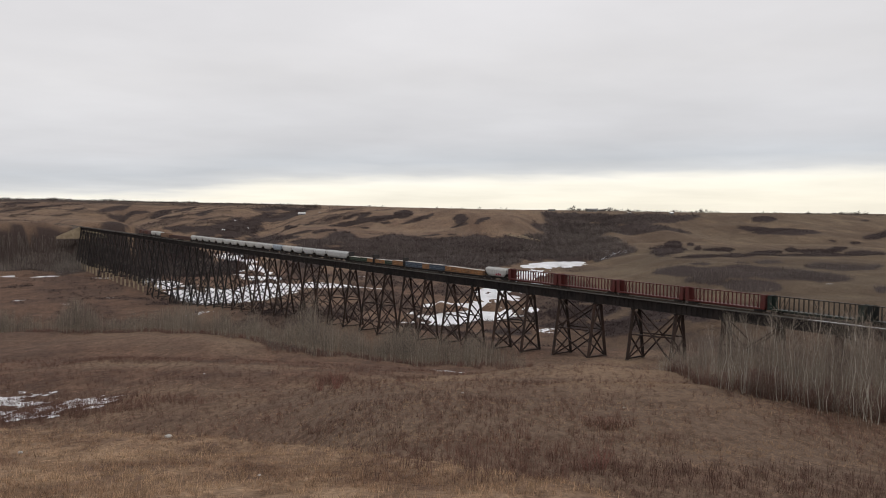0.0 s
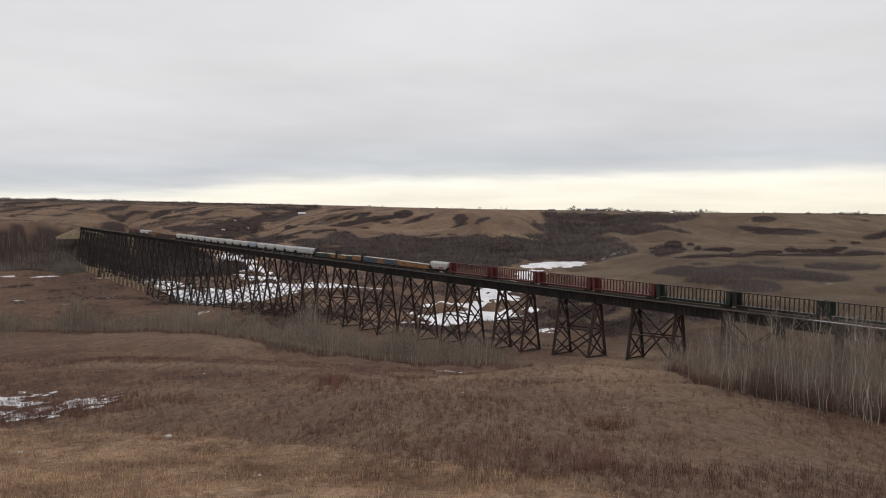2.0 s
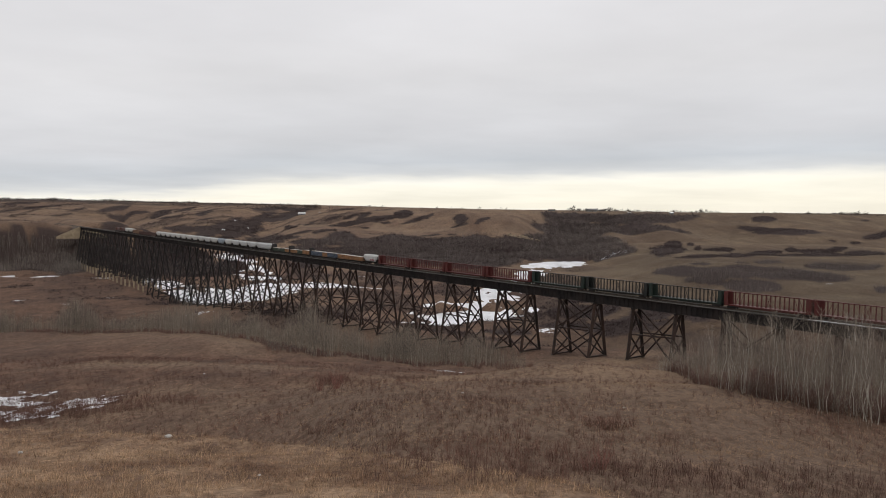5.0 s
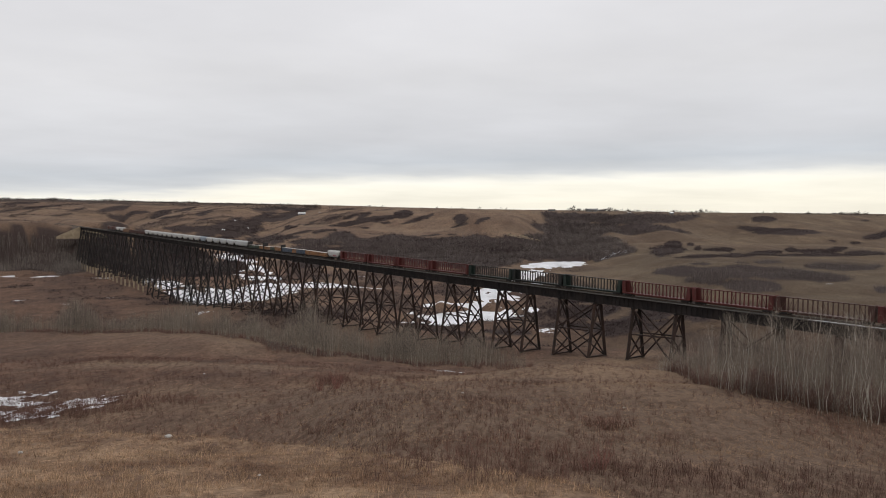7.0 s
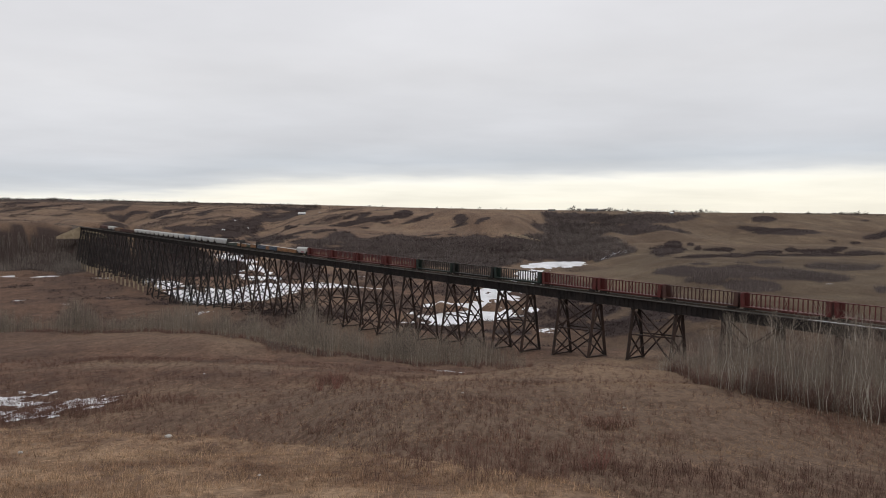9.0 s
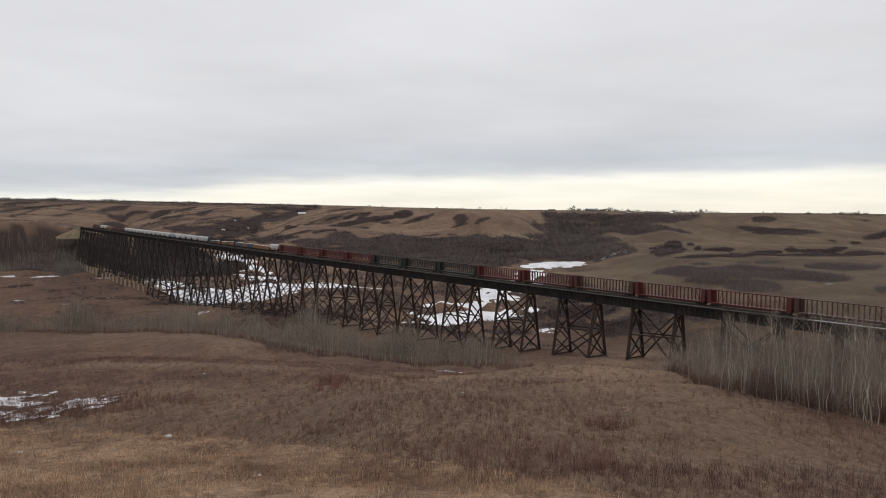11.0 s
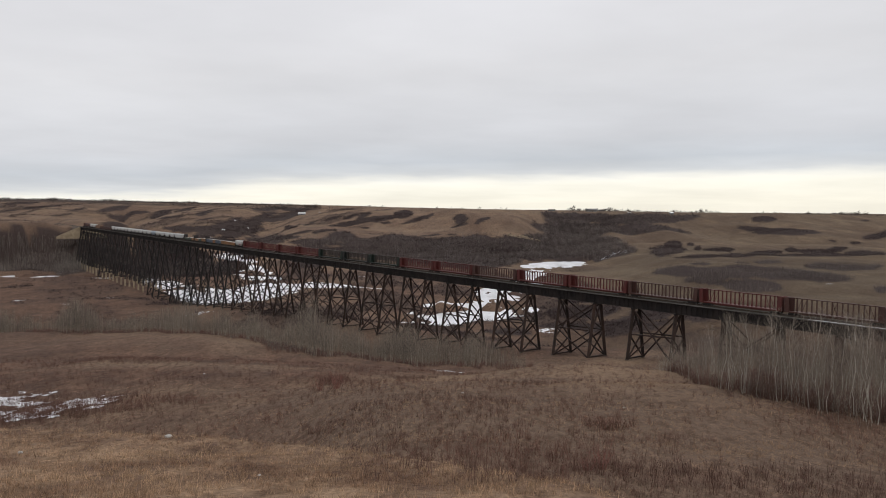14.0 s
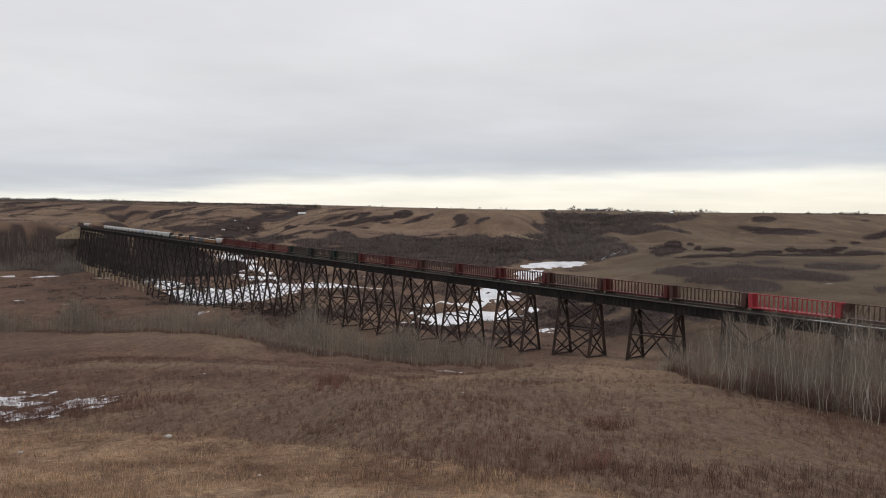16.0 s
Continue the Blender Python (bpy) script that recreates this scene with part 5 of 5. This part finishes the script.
def make_shrubs():
    rng = np.random.default_rng(12)
    models = [sprig_model(500 + i, 0.9, 8) for i in range(8)]
    n = 60000
    bearing = -0.62 + 1.24 * rng.random(n)
    dist = 19 * (190 / 19) ** rng.random(n)
    x, y = bearing * dist, dist
    dens = 0.18 + 0.58 * sward(x, y) + 0.2 * fractal(x, y, 9, 3, 81) - 0.75 * straw(x, y) * (1 - 0.75 * step(bearing, -0.17, -0.03)) - 0.18 * step(bearing, 0.12, 0.40)
    thin = np.clip(dist / 48, 0.1, 1.0) ** 2 * np.where(dist < 34, 0.25 + 0.4 * step(bearing, -0.17, 0.1), 1.0)
    keep = (dens > rng.uniform(-0.1, 1.0, n)) & (rng.random(n) < thin)
    V, T = scatter(models, x[keep], y[keep], rng.uniform(0.35, 1.0, keep.sum()) * rng.uniform(0.7, 1.5, keep.sum()) * (0.55 + 0.45 * step(dist[keep], 24, 50)), 13)
    m = 1500
    x2, y2 = in_patch(rng, m, -62, 113, 22, 15)
    ragged = fractal(x2, y2, 7, 3, 85) > rng.uniform(-0.7, 0.5, m)
    x2, y2 = x2[ragged], y2[ragged]
    V2, T2 = scatter(models, x2, y2, rng.uniform(0.6, 1.7, len(x2)), 17)
    V, T = np.concatenate([V, V2]), np.concatenate([T, T2 + len(V)])
    for cx, cy, rx, ry, count, tall in ((-20, 136, 5, 5, 90, 2.2), (-6, 150, 5, 4, 40, 1.4), (-72, 168, 16, 6, 160, 1.5), (15, 68, 2.4, 2.5, 40, 1.7), (-62, 110, 18, 11, 420, 1.6), (-70, 122, 12, 10, 160, 1.6)):
        x3, y3 = in_patch(rng, count, cx, cy, rx, ry)
        V2, T2 = scatter(models, x3, y3, rng.uniform(0.5, 1.1, count) * tall, 18)
        V, T = np.concatenate([V, V2]), np.concatenate([T, T2 + len(V)])
    thing("low_shrubs", "low leafless reddish-brown shrubs over the grassy slope", "bushes", kind="stuff", data=mesh_from("low_shrubs", V, T, TWIG))


def make_grass():
    rng = np.random.default_rng(14)
    models = [tuft_model(600 + i, 9, 0.24) for i in range(8)]
    n = 34000
    bearing = -0.64 + 1.26 * rng.random(n)
    dist = 12 * (60 / 12) ** rng.random(n)
    x, y = bearing * dist, dist
    keep = (1.5 * fractal(x, y, 4, 4, 91) + 0.9 * straw(x, y) - 0.55) > rng.uniform(-0.8, 0.5, n)
    V, T = scatter(models, x[keep], y[keep], rng.uniform(0.4, 1.1, keep.sum()), 15)
    thing("dry_grass", "tall dry straw-coloured grass on the near shoulder", "grass", kind="stuff", data=mesh_from("dry_grass", V, T, GRASS))
    models = [tuft_model(640 + i, 6, 0.38) for i in range(6)]
    n = 26000
    bearing = -0.62 + 1.24 * rng.random(n)
    dist = 55 * (200 / 55) ** rng.random(n)
    x, y = bearing * dist, dist
    keep = (fractal(x, y, 12, 3, 93) + 0.3 - 0.6 * sward(x, y)) > rng.uniform(-0.7, 0.7, n)
    V, T = scatter(models, x[keep], y[keep], rng.uniform(0.6, 1.5, keep.sum()), 16)
    thing("slope_grass", "short dry brown grass tufts over the slope", "grass", kind="stuff", data=mesh_from("slope_grass", V, T, GRASS))


def make_red_shrub(x, y, height, seed):
    trunkless = shrub_model(seed, height, 22)
    ob = thing("red_shrub", "leafless red-stemmed shrub standing in the grass", "bush", data=mesh_from("red_shrub", *trunkless, RED_TWIG))
    ob.location = (x, y, float(ground(x, y)) - 0.05)


def make_stone(x, y, size, seed):
    """A pale half-buried field stone."""
    rng = np.random.default_rng(seed)
    bm = bmesh.new()
    bmesh.ops.create_icosphere(bm, subdivisions=2, radius=size)
    for v in bm.verts:
        k = 1 + 0.22 * noise.noise(v.co * (2.2 / size) + Vector((seed, 0, 0)))
        v.co = Vector((v.co.x * k * 1.2, v.co.y * k, v.co.z * k * 0.75))
    me = bpy.data.meshes.new("field_stone")
    bm.to_mesh(me)
    bm.free()
    me.materials.append(ROCK)
    ob = thing("field_stone", "pale grey field stone lying in the dry grass", "stone", "field stones", data=me)
    ob.location = (x, y, float(ground(x, y)) + size * 0.3)


def make_snow(name, cx, cy, rx, ry, seed, cells, limit):
    """Thin ragged rest of old snow lying on the ground."""
    xs, ys = np.linspace(cx - rx, cx + rx, cells), np.linspace(cy - ry, cy + ry, cells)
    X, Y = np.meshgrid(xs, ys)
    field = 1.5 * fractal(X * 1.6, Y, 0.22 * ry, 5, seed) - 1.5 * (((X - cx) / rx) ** 2 + ((Y - cy) / ry) ** 2) + limit
    V = np.stack([X, Y, ground(X, Y) + 0.05 + 0.05 * np.clip(field, 0, 1)], -1).reshape(-1, 3)
    on = field > 0
    Q = [(i * cells + j, i * cells + j + 1, (i + 1) * cells + j + 1, (i + 1) * cells + j) for i in range(cells - 1) for j in range(cells - 1) if on[i, j] and on[i + 1, j + 1]]
    used = sorted({k for q in Q for k in q})
    back = {k: i for i, k in enumerate(used)}
    if Q:
        thing(name, "ragged patch of old white snow in the grass", "snow", kind="stuff", data=mesh_from(name, V[used], np.array([[back[k] for k in q] for q in Q]), SNOW, True))


make_grove()
make_belt()
make_shrubs()
make_grass()
make_red_shrub(-2.9, 31.0, 1.5, 701)
make_red_shrub(10.0, 47.0, 2.0, 702)
make_red_shrub(9.0, 46.2, 1.4, 703)
make_red_shrub(-16.0, 116.0, 3.0, 704)
make_red_shrub(-19.0, 118.0, 2.4, 705)
for i, (x, y, size) in enumerate(((-10.2, 28.2, 0.12), (-13.4, 24.0, 0.07), (-4.9, 20.3, 0.05), (19.5, 81.0, 0.17), (-47.0, 150.0, 0.2), (2.6, 95.0, 0.12))):
    make_stone(x, y, size, i)
make_snow("snow_patch", -73.0, 122.0, 9.0, 14.0, 131, 130, 0.85)
make_snow("snow_patch", -58.0, 117.0, 7.0, 12.0, 134, 130, 0.9)
make_snow("snow_patch", 225.0, 1010.0, 28.0, 22.0, 136, 40, 0.3)
make_snow("snow_patch", -150.0, 470.0, 12.0, 9.0, 137, 30, 0.1)
make_snow("snow_patch", 2.0, 190.0, 5.0, 4.0, 132, 30, 0.5)
make_snow("snow_patch", 62.0, 452.0, 9.0, 10.0, 133, 30, 0.4)
for i, (x, y, rx, ry) in enumerate(((-408, 1422, 4, 6), (-414, 1362, 3, 5), (-378, 1488, 3, 5), (-412, 1516, 3, 5), (-271, 1680, 5, 5), (-269, 545, 4, 3), (-316, 567, 6, 2.5), (-254, 582, 4, 2.5), (-83, 785, 6, 4), (262, 518, 3, 1.5))):
    make_snow("snow_patch", float(x), float(y), float(rx), float(ry), 140 + i, 22, 0.6)


def make_outcrop(x, y, size, seed):
    """A weathered tan rock face that stands out of the bank: ragged ledges, one over the other."""
    rng = np.random.default_rng(seed)
    q, base = Shape(), float(ground(x, y)) - 1.0
    for i in range(5):
        w, d, z = size * rng.uniform(0.5, 1.0), size * rng.uniform(0.2, 0.4), base + i * size * 0.16
        cx, cy, n = x + rng.normal(0, 0.25) * size, y + i * size * 0.16, 9
        ring = [(cx + w * math.cos(6.283 * j / n) * rng.uniform(0.7, 1.1), cy + d * math.sin(6.283 * j / n) * rng.uniform(0.7, 1.1)) for j in range(n)]
        q.loft([[(a, b, z) for a, b in ring], [(cx + (a - cx) * 0.85, cy + (b - cy) * 0.85, z + size * rng.uniform(0.18, 0.34)) for a, b in ring]])
    thing("rock_outcrop", "tan weathered rock ledges above the far woods", "rock", "rock outcrops", data=q.mesh("rock_outcrop", OUTCROP))


for i, (x, y, size) in enumerate(((112, 1268, 5.5), (119, 1267, 4.5), (131, 1266, 6), (138, 1264, 6), (146, 1262, 4.5), (154, 1260, 5.5), (125, 1262, 4))):
    make_outcrop(float(x), float(y), float(size), 900 + i)


def make_walkway_snow():
    """A low ridge of old snow along the edge of the plank walkway."""
    rng = np.random.default_rng(77)
    rings, s = [], 40.0
    while s < 63.5:
        w, h = rng.uniform(0.12, 0.24), rng.uniform(0.08, 0.17) * (0.4 + 0.6 * min(1.0, (63.5 - s) / 4))
        rings.append([line(s, -2.72 + a * w, -0.125 + b * h) for a, b in ((1, 0), (0.7, 0.7), (0, 1), (-0.7, 0.7), (-1, 0))])
        s += 0.6
    thing("snow_ridge", "narrow ridge of old snow on the bridge walkway", "snow", data=Shape().loft(rings).mesh("snow_ridge", SNOW))


make_walkway_snow()
woods("hill_brush", "low dark brush scattered over the far grassy hills", LEFT_HILLS, 21, 2.0, FAR_WOODS, 3.2)
woods("coulee_brush", "dark leafless brush filling a far coulee", WEST_COULEE, 22, 3.2, FAR_WOODS, 3.6, dense=3)
woods("spur_brush", "dark brush patches on the bare far spur", SPUR, 23, 1.8, FAR_WOODS, 2.1)
woods("foot_woods", "grey leafless woods along the foot of the far bank", FOOT + LOWER_FOOT, 24, 7.0, WOODS_FAR, 4.2, dense=0)
woods("foot_brush", "dark brush under the woods at the foot of the far bank", FOOT + LOWER_FOOT, 31, 3.0, FAR_WOODS, 5.0)
woods("coulee_woods", "dark leafless woods in the wide far coulee", EAST_COULEE, 25, 6.0, DARK_WOODS, 4.2, dense=2)
woods("coulee_trees", "grey leafless trees along the bottom of the wide far coulee", EAST_COULEE[3:8], 37, 9.0, WOODS_LIGHT, 4.4, dense=0)
woods("ridge_brush", "dark brush bands on the far brown ridge", RIGHT_HILL, 26, 1.8, FAR_WOODS, 1.9)
woods("ridge_woods", "grey leafless trees along the foot of the far brown ridge", RIGHT_HILL[6:18], 35, 4.5, DARK_WOODS, 3.4, dense=0)
woods("terrace_woods", "grey leafless thickets on the grassy terrace beyond the bridge", TERRACE, 27, 3.8, WOODS_FAR, 1.8, dense=0)
woods("terrace_brush", "dark brush on the slope under the bridge", NEAR_TERRACE, 33, 3.4, FAR_WOODS, 2.0, dense=2)
woods("flat_brush", "dark willow brush on the brown river flats", FLATS, 29, 2.5, FAR_WOODS, 1.8, dense=4)
woods("west_woods", "grey leafless woods below the far end of the bridge", WEST_WOODS[:3], 28, 9.5, WOODS_LIGHT, 1.7, dense=0, top=34.0)
woods("valley_woods", "grey leafless woods behind the far towers of the bridge", WEST_WOODS[3:], 36, 6.5, WOODS_FAR, 2.6, dense=0, top=25.0)
woods("west_brush", "dark brush among the woods behind the far end of the bridge", WEST_WOODS[3:], 34, 5.0, FAR_WOODS, 1.9, top=24.0)


def make_scrub():
    """Loose brush of the gullies and flats."""
    rng = np.random.default_rng(71)
    models = [bush_model(720 + i, 18) for i in range(6)]
    for name, label, lo, hi, n, height in (("gully_brush", "dark strokes of brush in the gullies of the far hills", 1180, 1830, 42000, 2.2), ("willow_scrub", "low brown willow scrub over the river flats", 330, 1080, 36000, 1.5)):
        y = rng.uniform(lo, hi, n)
        x = rng.uniform(-0.6, 0.24, n) * y
        keep = (wild_brush(x, y) > rng.uniform(0.3, 0.9, n)) & (ground(x, y) > 0.3)
        V, T = scatter(models, x[keep], y[keep], height * rng.uniform(0.5, 1.2, keep.sum()), 73)
        thing(name, label, "bushes", kind="stuff", data=mesh_from(name, V, T, FAR_WOODS))


make_scrub()


# ---- the far rim: farm buildings and trees on the skyline ----
def make_farm_building(bearing, dist, length, depth, height, roof_mat, label, turn=0.0):
    """Gabled building with door and windows."""
    x, y = bearing * dist, dist
    ob = thing("farm_building", label, "building", "farm buildings")
    ob.matrix_basis = Matrix.Translation((x, y, float(ground(x, y)) - 0.3)) @ Matrix.Rotation(turn, 4, "Z")
    a, b, r = length / 2, depth / 2, height * 1.55
    part("wall", Shape().loft([[(e, y_, z) for y_, z in ((-b, 0), (b, 0), (b, height), (0, r), (-b, height))] for e in (-a, a)]), SIDING, ob)
    for k in (-1, 1):
        u = 1.08
        slab = [(0, r + 0.02), (k * b * u, height + (height - r) * (u - 1) + 0.02), (k * b * u, height + (height - r) * (u - 1) + 0.3), (0, r + 0.35)]
        part("roof", Shape().loft([[(e, y_, z) for y_, z in (slab if k > 0 else slab[::-1])] for e in (-a * 1.05, a * 1.05)]), roof_mat, ob)
    part("door", Shape().box(-1.4, 1.4, -b - 0.06, -b + 0.02, 0.3, height * 0.8), DARK_ROOF, ob)
    for e in (-0.6, 0.6):
        part("window", Shape().box(e * a - 0.9, e * a + 0.9, -b - 0.06, -b + 0.02, height * 0.4, height * 0.75), GLASS, ob)


make_farm_building(0.193, 1856, 26, 10, 5.0, SIDING, "long pale grey farm building on the valley rim", 0.1)
make_farm_building(0.206, 1870, 14, 9, 4.0, DARK_ROOF, "small farmhouse with a dark roof on the rim", -0.2)
make_farm_building(0.141, 1846, 16, 9, 3.0, DARK_ROOF, "low dark-roofed shed at the head of the coulee", 0.0)
make_farm_building(-0.184, 1668, 15, 9, 3.2, ROOFING, "white-roofed farm shed on the far hillside", 0.05)
make_farm_building(0.242, 1600, 6, 5, 2.6, ROOFING, "small white-roofed shed on the far slope", 0.3)
make_farm_building(0.297, 1600, 8, 6, 2.8, ROOFING, "small white-roofed shed beside the brush", 0.1)


def make_rim_trees():
    """Scattered trees and shelter belts along the skyline."""
    rng = np.random.default_rng(61)
    models = [clump_tree(800 + i) for i in range(5)]
    small = [clump_tree(810 + i, 22) for i in range(5)]
    stem = mesh_from("trunk", *bare_tree(830, 0.5, 3, 1, 0.01, 0.5, 0.2, 0.05, 5, 3)[0], FAR_WOODS)
    meshes = [(stem, mesh_from("crown", v, t, RIM_LEAF)) for v, t in models]
    spots = [(0.170, 15), (0.166, 11), (0.176, 9), (0.215, 9), (0.225, 7), (0.2, 9), (0.24, 8), (0.335, 12), (0.342, 10), (0.33, 7), (0.3, 6), (0.278, 6), (-0.232, 8), (-0.226, 9), (-0.219, 7), (0.54, 12), (0.145, 6), (0.49, 8), (0.475, 9), (0.52, 8)]
    for b, h in spots:
        d = 1850 + rng.uniform(-15, 25)
        tree = thing("rim_tree", "bare dark tree standing on the far skyline", "tree", "trees on the rim")
        tree.matrix_basis = Matrix.Translation((b * d, d, float(ground(b * d, d)) - 0.2)) @ Matrix.Rotation(rng.random() * 6.28, 4, "Z") @ Matrix.Scale(h, 4)
        k = int(rng.integers(0, 5))
        part("trunk", meshes[k][0], FAR_WOODS, tree)
        part("crown", meshes[k][1], RIM_LEAF, tree)
    low = small
    n = 2930
    b = np.concatenate([rng.uniform(0.16, 0.36, 300), rng.uniform(0.40, 0.60, 230), rng.uniform(-0.62, -0.16, 2300), rng.uniform(-0.3, 0.15, 100)])
    d = 1830 + np.where(b < -0.18, rng.uniform(-20, 260, n), rng.uniform(-30, 40, n))
    size = np.where(b < -0.18, rng.uniform(2.6, 5.2, n) * (1.1 + 0.2 * noise2(b * 30, 0 * b, 66)) * (1 + 0.15 * step(-b, 0.28, 0.40)) * (1 + 0.25 * noise2(b * 140, 0 * b, 68)), rng.uniform(3.0, 8.0, n) * (1 + 0.5 * noise2(b * 60, 0 * b, 67)))
    V, T = scatter(low, b * d, d, size, 62)
    thing("rim_brush", "thin dark brush along the far skyline", "bushes", kind="stuff", data=mesh_from("rim_brush", V, T, RIM_LEAF))


make_rim_trees()


# ---- what moves ----
def motions():
    for car, middle in TRAIN:
        walk(car, [(t, line_pose(middle + SPEED * t)) for t in (0.0, 4.0, 8.0, 12.0, 16.0)])


motions()
